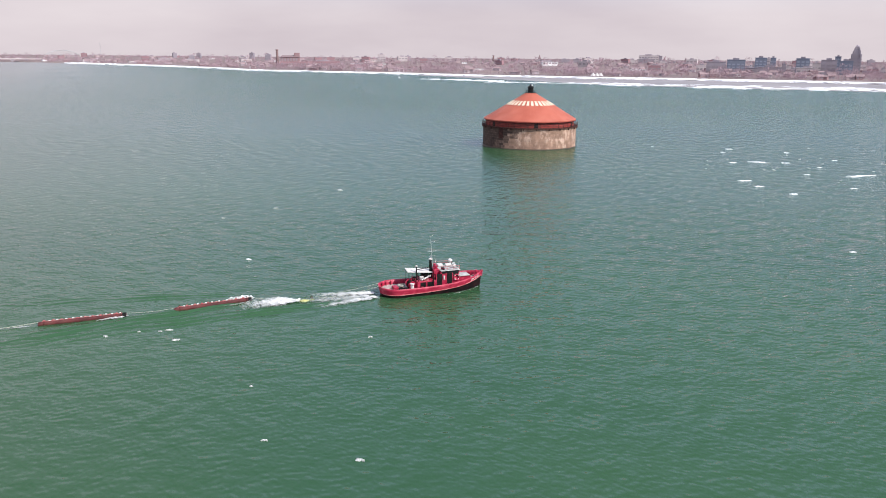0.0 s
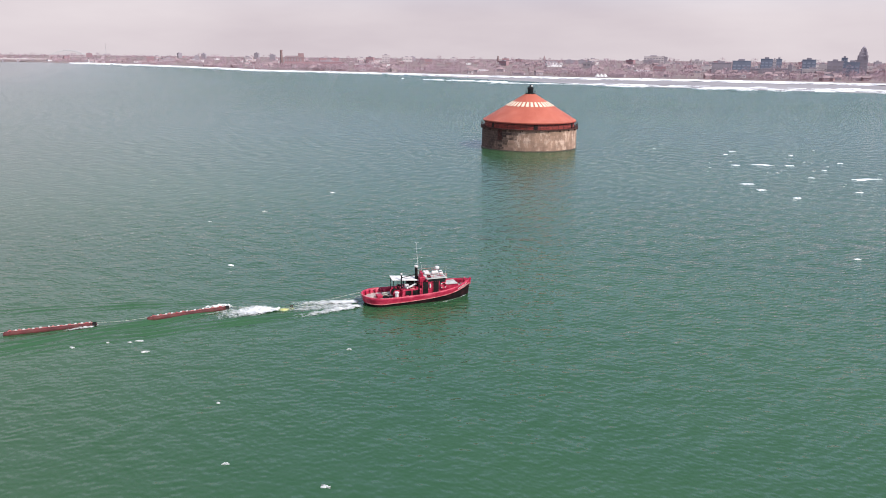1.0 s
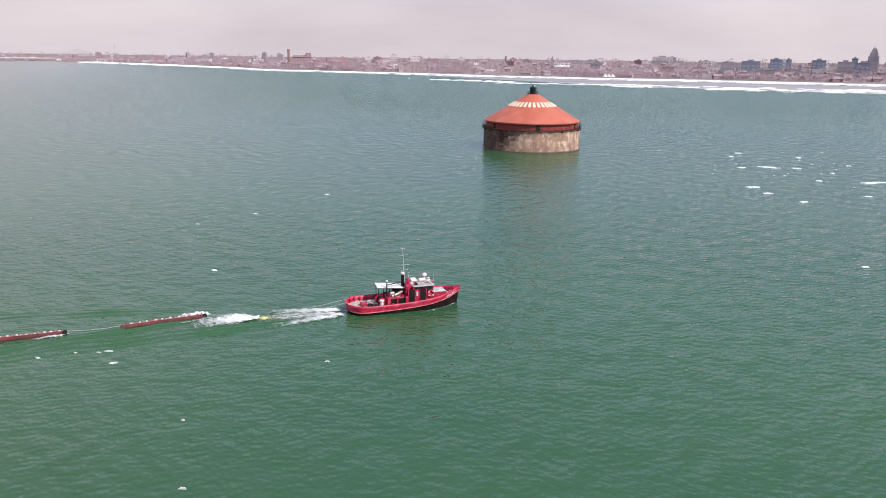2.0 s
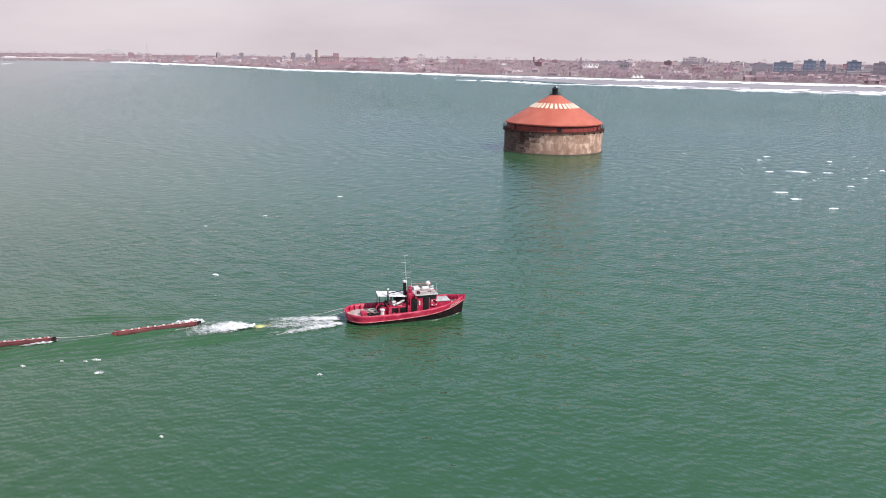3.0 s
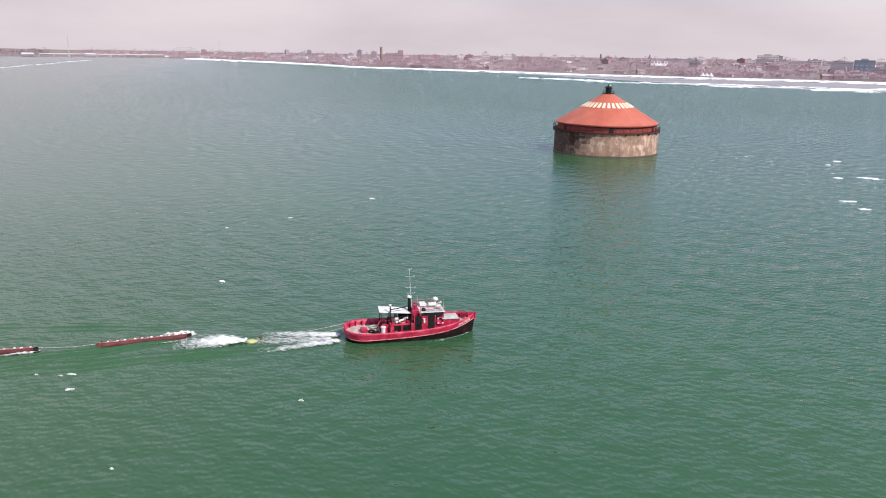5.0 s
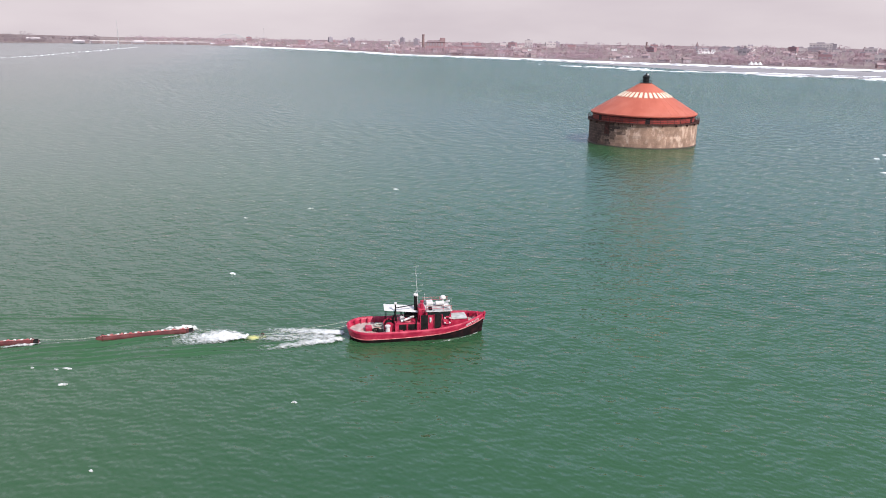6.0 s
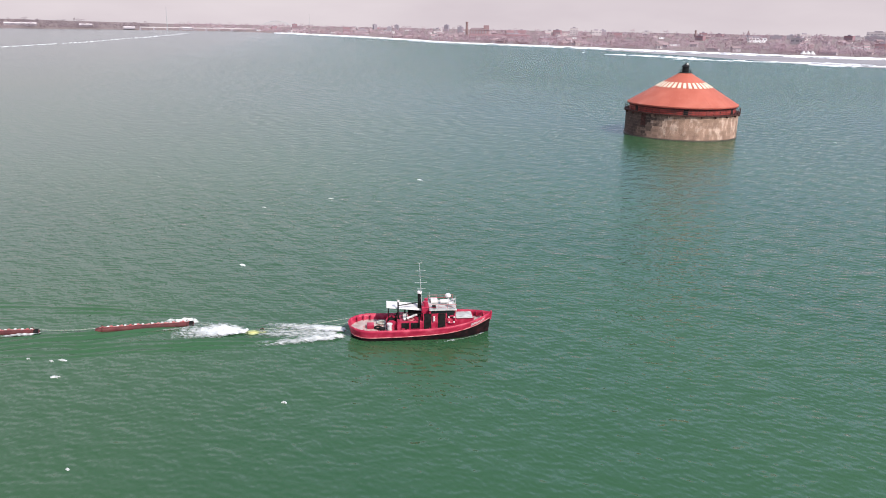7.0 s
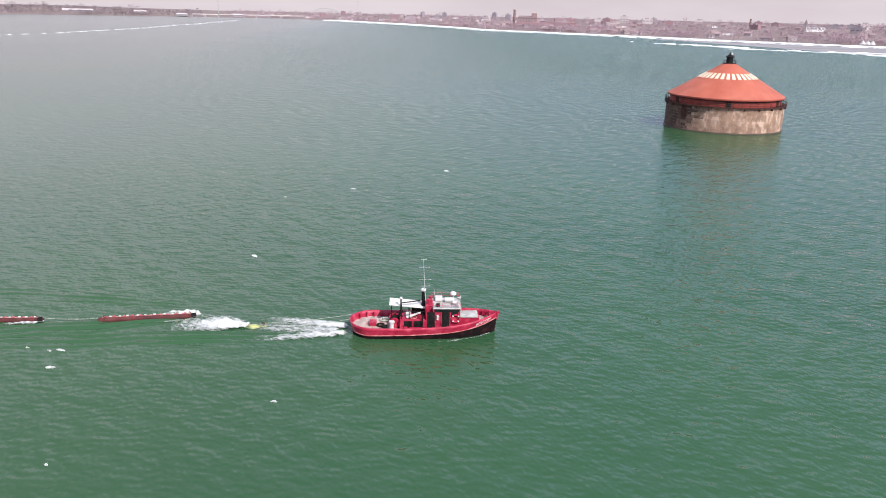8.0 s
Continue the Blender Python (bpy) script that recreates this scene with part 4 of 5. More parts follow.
part("antenna", rod(bmesh.new(), (7.1, 1.0, 2.5), (7.05, 1.02, 3.4), 0.018, 0.01, 6), WHITE, wheel)
part("antenna", rod(bmesh.new(), (9.1, -1.0, 2.5), (9.15, -1.05, 3.6), 0.018, 0.01, 6), WHITE, wheel)
# fore trunk
trunk = part("fore_trunk", box(bmesh.new(), 9.3, 10.8, -0.62, 0.62, 0.6, 1.48, 0.05), TUG_RED, tug, "red fore cabin trunk")
part("roof", box(bmesh.new(), 9.2, 10.7, -0.72, 0.72, 1.48, 1.56, 0.03), GREY_ROOF, trunk, "grey-white cabin top")
# stack, mast, dome, lamps
stack = part("exhaust_pipe", rod(bmesh.new(), (6.15, 0.1, 1.4), (6.15, 0.1, 3.5), 0.17, 0.15, 14), BLACK, tug, "black upright exhaust pipe")
part("cap", lathe(bmesh.new(), [(0.01, 0.18), (0.13, 0.16), (0.22, 0.08), (0.22, -0.05), (0.16, -0.06)], 14), WHITE, stack, "white rounded cap").matrix_basis = pose(6.15, 0.1, 3.6)
mast = part("mast", rod(bmesh.new(), (6.35, -0.05, 2.3), (6.1, -0.05, 6.3), 0.035, 0.018, 8), STEEL, tug, "thin pale signal mast")
for z, w in ((3.9, 0.35), (4.45, 0.5), (5.5, 0.42), (6.2, 0.2)):
    part("crosstree", rod(bmesh.new(), (6.35 - 0.25 * (z - 2.3) / 4.25, -w, z), (6.35 - 0.25 * (z - 2.3) / 4.25, w, z), 0.015, 0.015, 6), STEEL, mast)
    part("spreader", rod(bmesh.new(), (6.35 - 0.25 * (z - 2.3) / 4.25 - w, -0.05, z + 0.1), (6.35 - 0.25 * (z - 2.3) / 4.25 + w, -0.05, z + 0.1), 0.015, 0.015, 6), STEEL, mast)
    part("lamp", ball(bmesh.new(), (6.35 - 0.25 * (z - 2.3) / 4.25 + w, -0.05, z + 0.12), 0.04), WHITE, mast)
part("radar_dome", lathe(bmesh.new(), [(0.01, 0.30), (0.16, 0.28), (0.25, 0.18), (0.26, 0.05), (0.22, 0.0), (0.08, -0.02), (0.08, -0.5)], 16), WHITE, wheel, "white radar dome").matrix_basis = pose(8.65, 0.45, 3.05)
part("life_raft", rod(bmesh.new(), (7.95, 0.15, 2.74), (8.6, 0.15, 2.74), 0.19, 0.19, 14), WHITE, wheel, "white life raft canister")
part("searchlight", rod(bmesh.new(), (8.6, -0.55, 2.75), (8.95, -0.55, 2.78), 0.15, 0.19, 12), WHITE, wheel, "white searchlight")
part("horn", rod(bmesh.new(), (9.0, 0.9, 2.62), (9.35, 0.9, 2.64), 0.04, 0.12, 10), STEEL, wheel)
for y in (-1.2, 1.2):
    rail = part("roof_rail", rod(bmesh.new(), (6.9, y, 2.95), (9.2, y, 2.95), 0.018, 0.018, 6), RUB, wheel)
    part("mid_rail", rod(bmesh.new(), (6.9, y, 2.72), (9.2, y, 2.72), 0.016, 0.016, 6), TUG_RED, rail)
    for x in (6.95, 7.7, 8.45, 9.15):
        part("rail_post", rod(bmesh.new(), (x, y, 2.5), (x, y, 2.95), 0.018, 0.018, 6), RUB, rail)
bridge_box = part("engine_casing", box(bmesh.new(), 6.3, 6.95, -0.75, 0.75, 1.4, 2.55, 0.05), TUG_RED, tug, "red engine casing")
part("vent", rod(bmesh.new(), (6.6, -0.45, 2.5), (6.6, -0.45, 3.0), 0.14, 0.18, 12), TUG_RED, bridge_box)
part("vent", rod(bmesh.new(), (6.75, 0.4, 2.5), (6.75, 0.4, 2.95), 0.12, 0.16, 12), TUG_RED, bridge_box)
# white awning over the after deck
bm = bmesh.new()
box(bm, 3.3, 6.3, -0.25, 0.95, -0.03, 0.03, 0.015, pose(0, 0, 2.35, 9, 5.5, 0) @ pose(0, 0, 0.42))
awning = part("awning", bm, WHITE, tug, "white rigid awning over the work deck")
for x in (3.5, 4.9):
    for y in (-0.2, 0.9):
        part("post", rod(bmesh.new(), (x, y, 0.5), (x, y, 2.42 - (x - 3.5) * 0.09), 0.035, 0.035, 6), BLACK, awning)
# black block and stub added for the deep shade between winch and house
engine = part("deck_engine", box(bmesh.new(), 4.0, 5.0, 0.15, 1.0, 0.5, 1.25, 0.06), BLACK, tug, "dark block for the shade on the after deck")
part("air_filter", rod(bmesh.new(), (4.3, 0.5, 1.25), (4.3, 0.5, 1.6), 0.16, 0.16, 12), BLACK, engine)
part("hose_coil", torus(bmesh.new(), (5.35, -0.75, 1.5), 0.26, 0.06, 20, 6), RUB, tug, "coiled pale red hose")
part("hose_coil", torus(bmesh.new(), (2.9, 0.9, 0.62), 0.34, 0.07, 20, 6), ROPE, tug, "coiled rope on the after deck")
part("crate", box(bmesh.new(), 2.75, 3.2, -1.1, -0.65, 0.5, 0.82, 0.03), BLACK, tug)
# towing post with lamp
tow = part("towing_mast", rod(bmesh.new(), (4.3, -0.45, 0.5), (4.3, -0.45, 3.0), 0.09, 0.06, 10), BLACK, tug, "black towing mast")
part("crossbar", rod(bmesh.new(), (4.3, -0.45, 2.65), (5.9, -0.1, 2.75), 0.05, 0.05, 8), BLACK, tow)
part("lamp", lathe(bmesh.new(), [(0.01, 0.16), (0.11, 0.14), (0.12, 0.0), (0.05, -0.02)], 10), WHITE, tow, "white deck lamp").matrix_basis = pose(4.3, -0.45, 3.02)
part("stay", rod(bmesh.new(), (4.3, -0.45, 1.9), (3.3, -0.45, 0.55), 0.05, 0.05, 8), BLACK, tow)
part("stay", rod(bmesh.new(), (4.3, -0.45, 1.7), (4.9, -1.0, 0.55), 0.05, 0.05, 8), BLACK, tow)
winch = part("winch", rod(bmesh.new(), (3.75, -0.65, 0.95), (3.75, 0.35, 0.95), 0.36, 0.36, 16), BLACK, tug, "dark towing winch drum")
for y in (-0.7, 0.4):
    part("flange", rod(bmesh.new(), (3.75, y - 0.03, 0.95), (3.75, y + 0.03, 0.95), 0.48, 0.48, 18), TUG_RED, winch)
part("bollard", lathe(bmesh.new(), [(0.2, 0.0), (0.17, 0.7), (0.24, 0.74), (0.24, 0.86), (0.01, 0.9)], 14), WHITE, tug, "white mooring post").matrix_basis = pose(3.55, -1.25, 0.5)
part("hatch", box(bmesh.new(), 1.65, 2.25, -0.4, 0.4, 0.55, 0.86, 0.05), TUG_RED, tug, "red stern hatch")
part("locker", box(bmesh.new(), 5.0, 6.1, -1.6, -1.25, 0.5, 0.85, 0.03), TUG_RED, tug)
part("pipe", rod(bmesh.new(), (4.75, -0.9, 1.55), (5.9, -0.55, 1.85), 0.1, 0.1, 10), WHITE, tug, "white hose on the deckhouse")
part("vent_box", box(bmesh.new(), 4.7, 5.1, -0.6, -0.2, 1.45, 1.85, 0.03), WHITE, tug)
ring = part("life_ring", torus(bmesh.new(), (8.8, -1.27, 1.62), 0.31, 0.075, 24, 8, pose(0, 0, 0, 90, 0, 0)), TUG_RED, tug, "red and white life ring")
for k in range(4):
    a = math.pi / 4 + k * math.pi / 2
    part("band", box(bmesh.new(), 8.8 + 0.31 * math.cos(a) - 0.06, 8.8 + 0.31 * math.cos(a) + 0.06, -1.36, -1.19, 1.62 + 0.31 * math.sin(a) - 0.06, 1.62 + 0.31 * math.sin(a) + 0.06, 0.02), WHITE, ring)
for x in (9.6, 10.2, 10.8):
    y = -half_beam(x) + 0.42
    part("cleat", box(bmesh.new(), x - 0.12, x + 0.12, y - 0.07, y + 0.07, deck_z(x), deck_z(x) + 0.26, 0.03), WHITE, tug)
part("bow_bitt", rod(bmesh.new(), (11.7, 0, 1.1), (11.7, 0, 1.85), 0.13, 0.13, 12), TUG_RED, tug)
part("bow_bitt_bar", rod(bmesh.new(), (11.7, -0.4, 1.66), (11.7, 0.4, 1.66), 0.07, 0.07, 10), TUG_RED, tug)
for u in (3.2, 5.6, 7.9):
    p = hull_point(u, 1, 0.62)
    part("tyre_fender", torus(bmesh.new(), (p.x, p.y + 0.1, p.z), 0.27, 0.1, 18, 8, pose(0, 0, 0, 90, 0, 0)), BLACK, tug)

for y in (-1.0, 1.0):
    rail = part("guard_rail", rod(bmesh.new(), (4.3, y, 2.1), (6.4, y, 2.1), 0.03, 0.03, 6), BLACK, tug, "black pipe rail on the deckhouse")
    for x in (4.35, 5.0, 5.7, 6.35):
        part("rail_post", rod(bmesh.new(), (x, y, 1.42), (x, y, 2.1), 0.028, 0.028, 6), BLACK, rail)
part("deck_pump", box(bmesh.new(), 5.2, 6.0, 0.2, 0.9, 1.45, 1.95, 0.05), BLACK, tug, "dark machinery on the deckhouse")
part("ladder", box(bmesh.new(), 6.0, 6.12, -1.26, -1.16, 0.5, 2.0, 0.01), BLACK, tug)
part("chain_heap", torus(bmesh.new(), (2.6, -0.2, 0.58), 0.28, 0.09, 16, 6), BLACK, tug, "heap of dark chain on the deck")
part("fuel_can", box(bmesh.new(), 4.55, 4.85, -1.5, -1.3, 0.5, 0.92, 0.03), TUG_RED, tug)

for x0, x1 in ((4.55, 5.2), (5.35, 6.0)):
    part("hatchway", box(bmesh.new(), x0, x1, -1.19, -1.1, 0.78, 1.34, 0.02), BLACK, house_part, "dark open hatchway in the deckhouse side")
part("fire_hose", rod(bmesh.new(), (7.3, -1.24, 1.5), (7.3, -1.24, 1.9), 0.09, 0.09, 10), WHITE, tug)
part("roof_box", box(bmesh.new(), 7.2, 7.5, -0.9, -0.5, 2.49, 2.7, 0.03), BLACK, wheel, "dark box on the cabin roof")

# name on both bows
text = bpy.data.curves.new("name_text", "FONT")
text.body, text.size, text.align_x = "BREAKER", 0.33, "CENTER"
text_ob = new("name_text", text)
bpy.context.view_layer.update()
flat = bpy.data.meshes.new_from_object(text_ob.evaluated_get(bpy.context.evaluated_depsgraph_get()))
bpy.data.objects.remove(text_ob)
for s in (-1, 1):
    bm = bmesh.new()
    bm.from_mesh(flat)
    for v in bm.verts:
        along = v.co.x * 0.95
        u = 11.15 - s * along
        z = 1.15 + (u - 11.15) * 0.20 + v.co.y
        p = hull_point(u, s, z)
        v.co = Vector((p.x, p.y + s * 0.025, p.z))
    part("lettering", bm, LETTERS, tug, "white painted name on the bow")

# ---------------------------------------------------------------- ice-boom pontoons, float and tow lines
def pontoon(m, label):
    ob = thing("boom_pontoon", m, label, "pontoon", "towed boom pontoons")
    r, n = 0.25, 7.9
    bm = bmesh.new()
    rod(bm, (0.15, 0, 0.1), (n - 0.15, 0, 0.1), r, r, 20, False)
    bmesh.ops.create_cone(bm, cap_ends=True, segments=20, radius1=r, radius2=r * 0.75, depth=0.2, matrix=pose(n - 0.05, 0, 0.1, 0, 90, 0))
    bmesh.ops.create_cone(bm, cap_ends=True, segments=20, radius1=r, radius2=r * 0.75, depth=0.2, matrix=pose(0.05, 0, 0.1, 0, -90, 0))
    part("tube", bm, PONTOON, ob, "rust-red steel tube")
    part("top_plate", box(bmesh.new(), 0.3, n - 0.3, -0.05, 0.05, 0.33, 0.38, 0.015), RUB, ob, "paler strip along the top of the tube")
    for x0, x1 in ((n - 0.35, n + 0.02),):
        part("end_cap", rod(bmesh.new(), (x0, 0, 0.1), (x1, 0, 0.1), r + 0.02, r + 0.02, 18), BLACK, ob, "black end collar")
    rnd2 = random.Random(int(m.translation.x * 10))
    for i in range(20):
        x = 0.6 + i * 0.36 + rnd2.uniform(-0.1, 0.1)
        h = rnd2.uniform(0.0, 0.07)
        part("lug", box(bmesh.new(), x - 0.10, x + 0.10, -0.06, 0.06, 0.36, 0.41 + h, 0.02), WHITE if i % 2 else RUB, ob, "pale weathered lifting lug")
    for x in (0.5, n - 0.5):
        part("strap", torus(bmesh.new(), (x, 0, 0.1), r + 0.02, 0.04, 20, 6, pose(0, 0, 0, 0, 90, 0)), IRON_DARK, ob)
        part("shackle", torus(bmesh.new(), (x, 0, 0.42), 0.09, 0.03, 14, 6, pose(0, 0, 0, 90, 0, 0)), IRON_DARK, ob)
    return ob


pontoon(pose(-25.7, 74.05, 0, 0, 0, 29), "rust-red steel boom pontoon towed behind the float")
pontoon(pose(-37.3, 69.25, 0, 0, 0, 23), "last rust-red steel boom pontoon on the tow")

buoy = thing("tow_float", pose(-12.95, 77.85, 0, 0, 0, 22), "yellow float half buried in white water", "float")
part("body", ball(bmesh.new(), (0, 0, -0.12), 0.36, 1.4, 0.9, 0.7, 18, 10), YELLOW, buoy)
part("eye", torus(bmesh.new(), (0.75, 0, 0.3), 0.12, 0.04, 12, 6, pose(0, 0, 0, 90, 0, 0)), IRON_DARK, buoy)


def cable(name, pts, r, label, category="rope"):
    cu = bpy.data.curves.new(name, "CURVE")
    cu.dimensions, cu.bevel_depth, cu.bevel_resolution = "3D", r, 2
    sp = cu.splines.new("POLY")
    sp.points.add(len(pts) - 1)
    for p, c in zip(sp.points, pts):
        p.co = (*c, 1)
    cu.materials.append(ROPE)
    return tagged(new(name, cu), label, category)


def sag(a, b, drop, n=16):
    a, b = Vector(a), Vector(b)
    return [tuple(a + (b - a) * (i / n) - Vector((0, 0, drop * 4 * (i / n) * (1 - i / n)))) for i in range(n + 1)]


stern = TUG @ Vector((0.25, 0.75, 1.15))
stern2 = TUG @ Vector((0.1, -0.2, 1.12))
cable("tow_line", sag(stern, (-12.4, 78.15, 0.3), 0.12), 0.016, "pale tow line from the stern to the float")
cable("tow_line", sag(stern2, (-12.4, 78.0, 0.25), 0.3), 0.014, "second thin tow line to the float")
cable("tow_line", sag((-13.4, 77.75, 0.15), (-18.8, 77.9, 0.3), 0.1), 0.018, "wet line from float to pontoon")
cable("tow_line", sag((-25.6, 74.1, 0.3), (-30.0, 72.35, 0.3), 0.12), 0.018, "wet line between the pontoons")
cable("tow_line", sag((-37.3, 69.25, 0.3), (-44.9, 66.0, 0.05), 0.1), 0.03, "wet line trailing behind the last pontoon")


# ---------------------------------------------------------------- white water
def white_water(name, pts, mat, label, lift=0.12, nu=60, nv=18, peak=0.5, seed=0):
    """A strip of foam along (x, y, half width, cover) stations, lumpy and feathered to its edges."""
    verts, faces, cover = [], [], []
    for i in range(nu + 1):
        t = i / nu * (len(pts) - 1)
        k = min(int(t), len(pts) - 2)
        f = t - k
        a, b = pts[k], pts[k + 1]
        x, y, w, c = (a[j] + (b[j] - a[j]) * f for j in range(4))
        d = Vector((b[0] - a[0], b[1] - a[1])).normalized()
        for j in range(nv + 1):
            s = -1 + 2 * j / nv
            e = (1 - abs(s) ** 2.2) * min(1.0, i / 5, (nu - i) / 6)
            px, py = x - d.y * s * w, y + d.x * s * w
            lump = max(0.0, 0.5 + 0.8 * noise.noise(Vector((px * 1.1, py * 1.1, seed))) + 0.4 * noise.noise(Vector((px * 3, py * 3, seed))))
            verts.append((px, py, 0.03 + lift * e * c * lump))
            cover.append(c * (e * 0.85 + 0.1 * min(1, 2 * e)))
    for i in range(nu):
        for j in range(nv):
            q = i * (nv + 1) + j
            faces.append((q, q + 1, q + nv + 2, q + nv + 1))
    me = bpy.data.meshes.new(name)
    me.from_pydata(verts, [], faces)
    me.materials.append(mat)
    at = me.attributes.new("cover", "FLOAT", "POINT")
    at.data.foreach_set("value", cover)
    for p in me.polygons:
        p.use_smooth = True
    return tagged(new(name, me), label, "foam", kind="stuff")


def along_tug(u, v):
    p = TUG @ Vector((u, v, 0))
    return p.x, p.y


white_water("wake_foam", [(-5.0, 79.7, 0.6, 0.86), (-6.3, 78.9, 1.0, 0.80), (-8.0, 77.9, 1.2, 0.72), (-10.0, 76.5, 1.2, 0.64), (-12.6, 75.1, 0.9, 0.40)], FOAM, "churned white propeller wash behind the tug", 0.22, seed=1)
white_water("wake_foam", [(-5.33, 80.80, 0.7, 0.90), (-7.43, 80.60, 1.1, 0.82), (-10.13, 80.20, 1.2, 0.68), (-13.73, 79.60, 1.0, 0.46)], FOAM, "churned white propeller wash behind the tug", 0.22, seed=2)
white_water("wake_foam", [(-5.63, 80.20, 1.0, 0.72), (-8.53, 79.20, 1.9, 0.66), (-11.53, 78.30, 2.0, 0.58), (-13.83, 77.80, 1.7, 0.42)], FOAM, "thin broken foam between the wash streaks", 0.12, seed=12)
white_water("wake_foam", [(-13.2, 77.9, 0.4, 0.95), (-14.6, 77.5, 1.2, 1.0), (-16.0, 77.0, 2.1, 0.86), (-17.6, 76.4, 2.6, 0.66), (-20.0, 75.2, 2.4, 0.46)], FOAM, "thick white water thrown up behind the float", 0.5, nu=80, nv=30, seed=3)
white_water("wake_foam", [(-13.9, 78.4, 0.5, 0.6), (-15.8, 78.6, 0.8, 0.62), (-18.0, 78.2, 0.8, 0.5), (-19.8, 77.6, 0.6, 0.36)], FOAM, "broken white water behind the float", 0.25, seed=13)
white_water("wake_foam", [(-11.8, 78.3, 0.5, 0.55), (-12.9, 77.9, 1.0, 0.78), (-14.2, 77.6, 0.6, 0.5)], FOAM_YELLOW, "thin yellowish water over the float", 0.1, seed=4)
white_water("bow_foam", [(-18.33, 78.20, 0.3, 0.7), (-19.33, 78.20, 0.6, 0.85), (-20.83, 77.40, 0.5, 0.7), (-22.83, 76.30, 0.3, 0.4)], FOAM, "white splash at the head of the pontoon", 0.8, seed=5)
white_water("bow_foam", [(-18.43, 77.50, 0.2, 0.5), (-20.03, 76.20, 0.35, 0.6), (-22.03, 75.10, 0.3, 0.42)], FOAM, "white splash at the head of the pontoon", 0.2, seed=6)
white_water("bow_foam", [(-29.73, 72.45, 0.3, 0.7), (-30.23, 71.85, 0.5, 0.8), (-31.73, 70.85, 0.45, 0.62), (-33.53, 69.95, 0.3, 0.40)], FOAM, "white splash at the head of the pontoon", 0.3, seed=7)
white_water("bow_foam", [(-30.13, 72.55, 0.3, 0.6), (-31.53, 72.25, 0.35, 0.6), (-33.33, 71.55, 0.25, 0.4)], FOAM, "white splash on the far side of the pontoon", 0.3, seed=17)
white_water("bow_foam", [(-25.93, 73.80, 0.25, 0.72), (-27.23, 73.20, 0.35, 0.6), (-29.03, 72.50, 0.3, 0.4)], FOAM, "white trail behind the pontoon", 0.1, seed=8)
white_water("bow_foam", [(-37.63, 69.05, 0.25, 0.7), (-39.33, 68.35, 0.35, 0.58), (-42.93, 66.85, 0.3, 0.3)], FOAM, "white trail behind the last pontoon", 0.1, seed=9)
white_water("bow_foam", [(*along_tug(12.0, -0.25), 0.15, 0.65), (*along_tug(10.8, -1.25), 0.25, 0.55), (*along_tug(8.5, -2.2), 0.32, 0.55), (*along_tug(5.5, -2.9), 0.35, 0.42)], FOAM, "thin white bow wave along the hull", 0.12, seed=10)


def wake_waves(name, start, heading, length, width, wave, height, label):
    """A train of low crests spreading behind a moving body; dips just under the flat water at its edges."""
    verts, faces = [], []
    nu, nv = 90, 64
    d = Vector((math.cos(radians(heading)), math.sin(radians(heading))))
    for i in range(nu + 1):
        a = length * i / nu
        spread = 0.45 + 0.75 * i / nu
        for j in range(nv + 1):
            c = width * (-1 + 2 * j / nv)
            x, y = start[0] + d.x * a - d.y * c * spread, start[1] + d.y * a + d.x * c * spread
            wob = 0.8 * noise.noise(Vector((x * 0.16, y * 0.16, 1))) + 0.2 * noise.noise(Vector((x * 0.7, y * 0.7, 3)))
            env = math.exp(-(1.6 * c / width) ** 2) * min(1.0, i / 8) * (1 - i / nu) ** 0.7
            patch = 0.65 + 0.5 * noise.noise(Vector((x * 0.22, y * 0.22, 7)))
            verts.append((x, y, -0.035 + env * patch * height * (1 + math.cos(2 * math.pi * (c / wave + wob)))))
    for i in range(nu):
        for j in range(nv):
            q = i * (nv + 1) + j
            faces.append((q, q + nv + 1, q + nv + 2, q + 1))
    me = bpy.data.meshes.new(name)
    me.from_pydata(verts, [], faces)
    me.materials.append(WATER)
    for p in me.polygons:
        p.use_smooth = True
    return tagged(new(name, me), label, "wake", kind="stuff")


wake_waves("wake_waves", (-19.43, 77.25), 214, 42, 4.2, 1.7, 0.20, "low green wake crests spreading from the pontoons")
wake_waves("wake_waves", (-6.93, 78.25), 204, 46, 4.0, 1.6, 0.17, "low green wake crests spreading from the tug")
wake_waves("wake_waves", (-19.93, 80.25), 192, 36, 3.4, 1.6, 0.14, "low green wake crests on the far side of the tow")

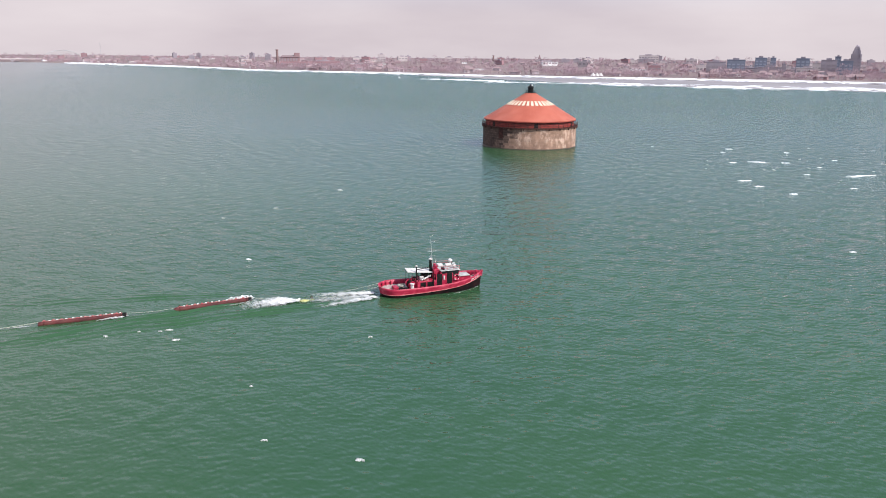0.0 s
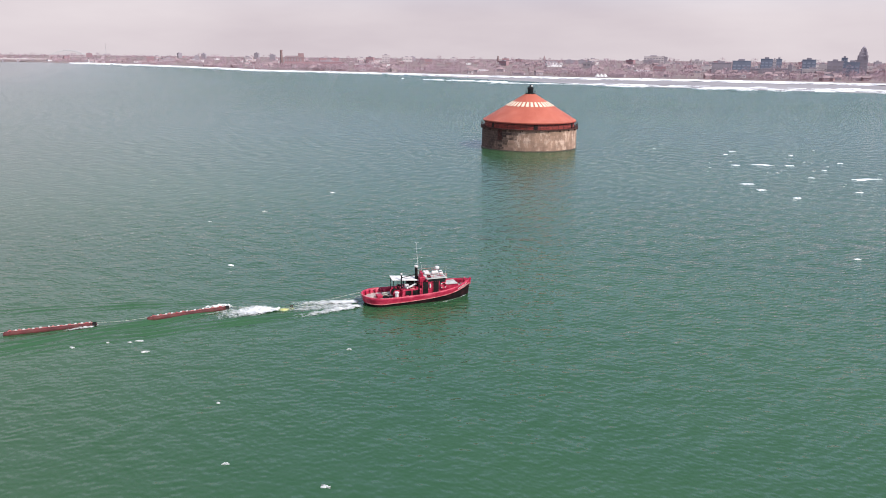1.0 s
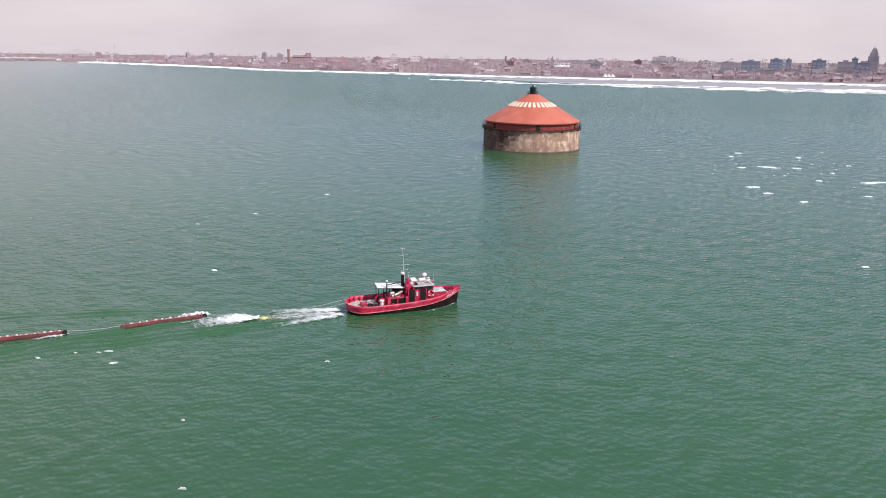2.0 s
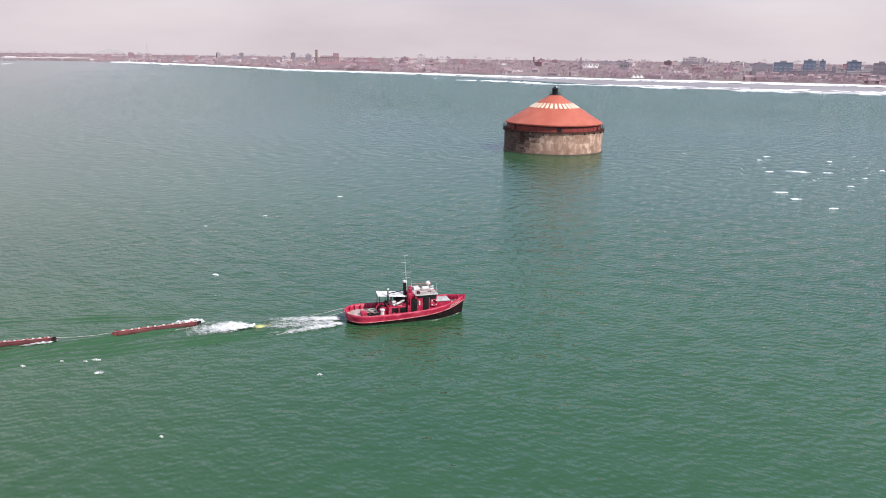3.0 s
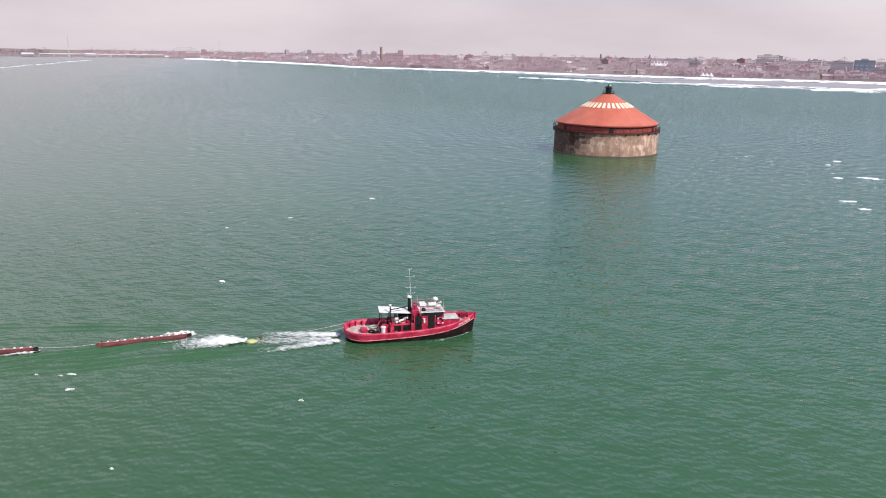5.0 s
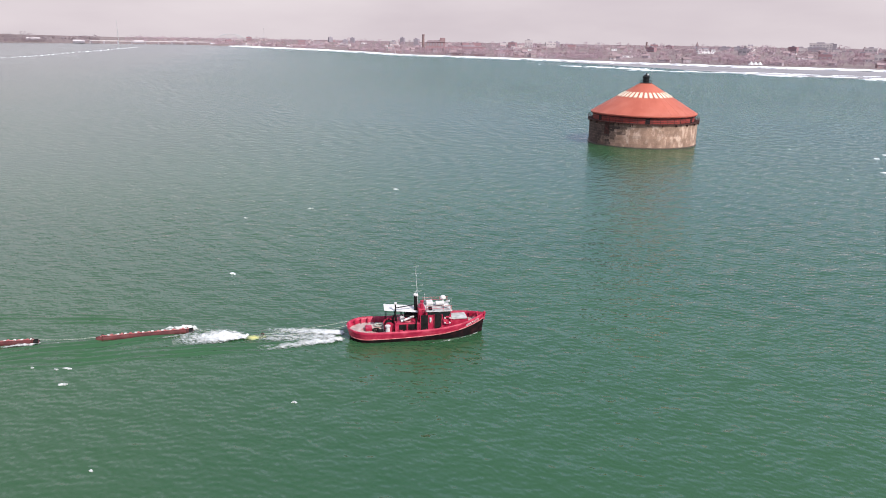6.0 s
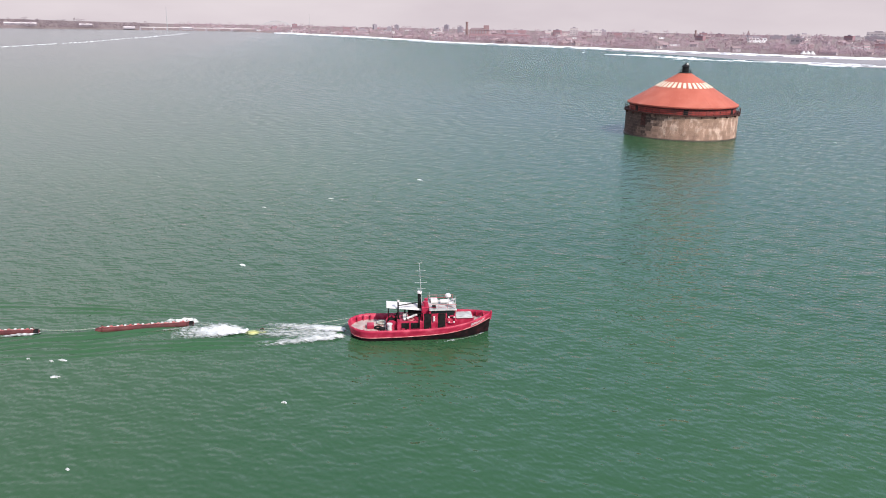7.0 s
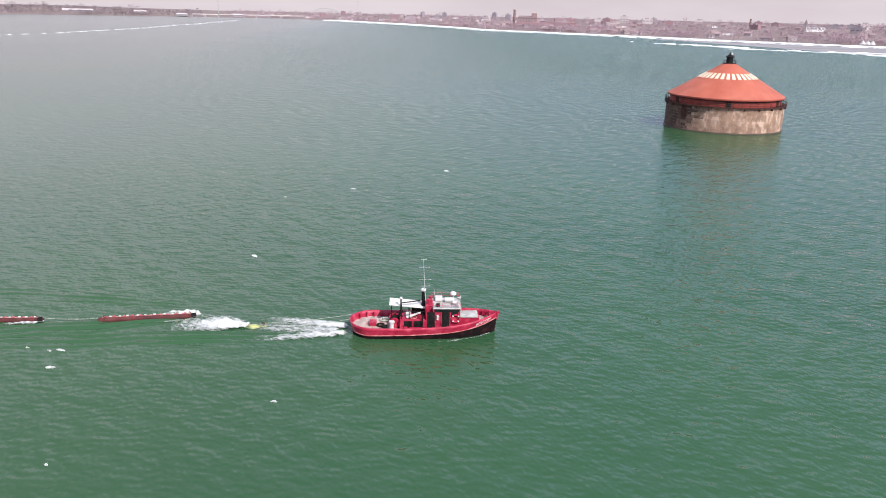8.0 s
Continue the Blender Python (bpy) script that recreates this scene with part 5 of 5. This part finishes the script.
# ---------------------------------------------------------------- drifting ice floes
def floe(x, y, w, d, seed):
    rnd = random.Random(seed)
    bm = bmesh.new()
    n = 14
    rr = [rnd.uniform(0.25, 1.25) for _ in range(n)]
    levels = []
    for z, k in ((-0.15, 1.0), (0.03, 1.0), (0.07, 0.9), (0.1, 0.55)):
        levels.append([bm.verts.new((w / 2 * rr[i] * k * math.cos(2 * math.pi * i / n), d / 2 * rr[i] * k * math.sin(2 * math.pi * i / n), z + rnd.uniform(-0.02, 0.03))) for i in range(n)])
    for a, b in zip(levels, levels[1:]):
        for i in range(n):
            bm.faces.new((a[i], a[(i + 1) % n], b[(i + 1) % n], b[i]))
    bm.faces.new(levels[-1])
    ob = new("ice_floe", mesh_of("ice_floe", bm, ICE if w > 1.0 else WET_ICE))
    ob.matrix_basis = pose(x, y, 0, 0, 0, rnd.uniform(-20, 20))
    size = "large" if w > 4 else "small"
    return tagged(ob, size + " white floe of melting ice drifting on the water", "ice floe", "drifting ice floes")


for i, (x, y, w, d) in enumerate([(80.3, 194.5, 5.6, 3.2), (86.7, 193.5, 3.2, 2.4), (73.4, 193.4, 2.4, 1.8), (94.5, 172.5, 8.0, 3.4), (65.6, 164, 2.8, 2.0), (65.8, 156.5, 2.4, 2.0), (69.4, 147.9, 1.8, 1.3), (83.6, 173.8, 1.4, 1.2), (101.8, 199.4, 1.6, 1.4), (82.6, 222.7, 2.0, 2.2), (84.6, 155.1, 1.8, 1.0), (78, 215, 1.6, 1.6), (96, 215, 1.8, 1.6), (92, 186, 1.2, 1.2)]):
    floe(x, y, w, d * 0.7, 100 + i)
for i, (x, y, w, d) in enumerate([(-19.5, 147.0, 1.4, 1.0), (-23.4, 94.5, 1.3, 1.0), (-24.2, 68.4, 0.9, 0.7), (-22.6, 65.8, 0.9, 0.8), (-4.7, 67.3, 0.5, 0.5), (-29.5, 66.5, 0.7, 0.6), (57.9, 102.1, 1.5, 1.0), (-9.8, 47.3, 0.6, 0.5), (-2.9, 44.9, 0.8, 0.9), (-24.9, 68.0, 0.5, 0.5), (-26.9, 67.8, 0.5, 0.4), (-13, 56, 0.35, 0.4), (-27.8, 128.3, 0.9, 0.8), (-34.4, 119.7, 0.8, 0.6)]):
    floe(x, y, w * 0.85, d * 0.4, 200 + i)
rnd = random.Random(77)
for i in range(26):
    floe(rnd.gauss(84, 11), rnd.gauss(184, 22), rnd.uniform(0.35, 0.95), rnd.uniform(0.25, 0.7), 300 + i)
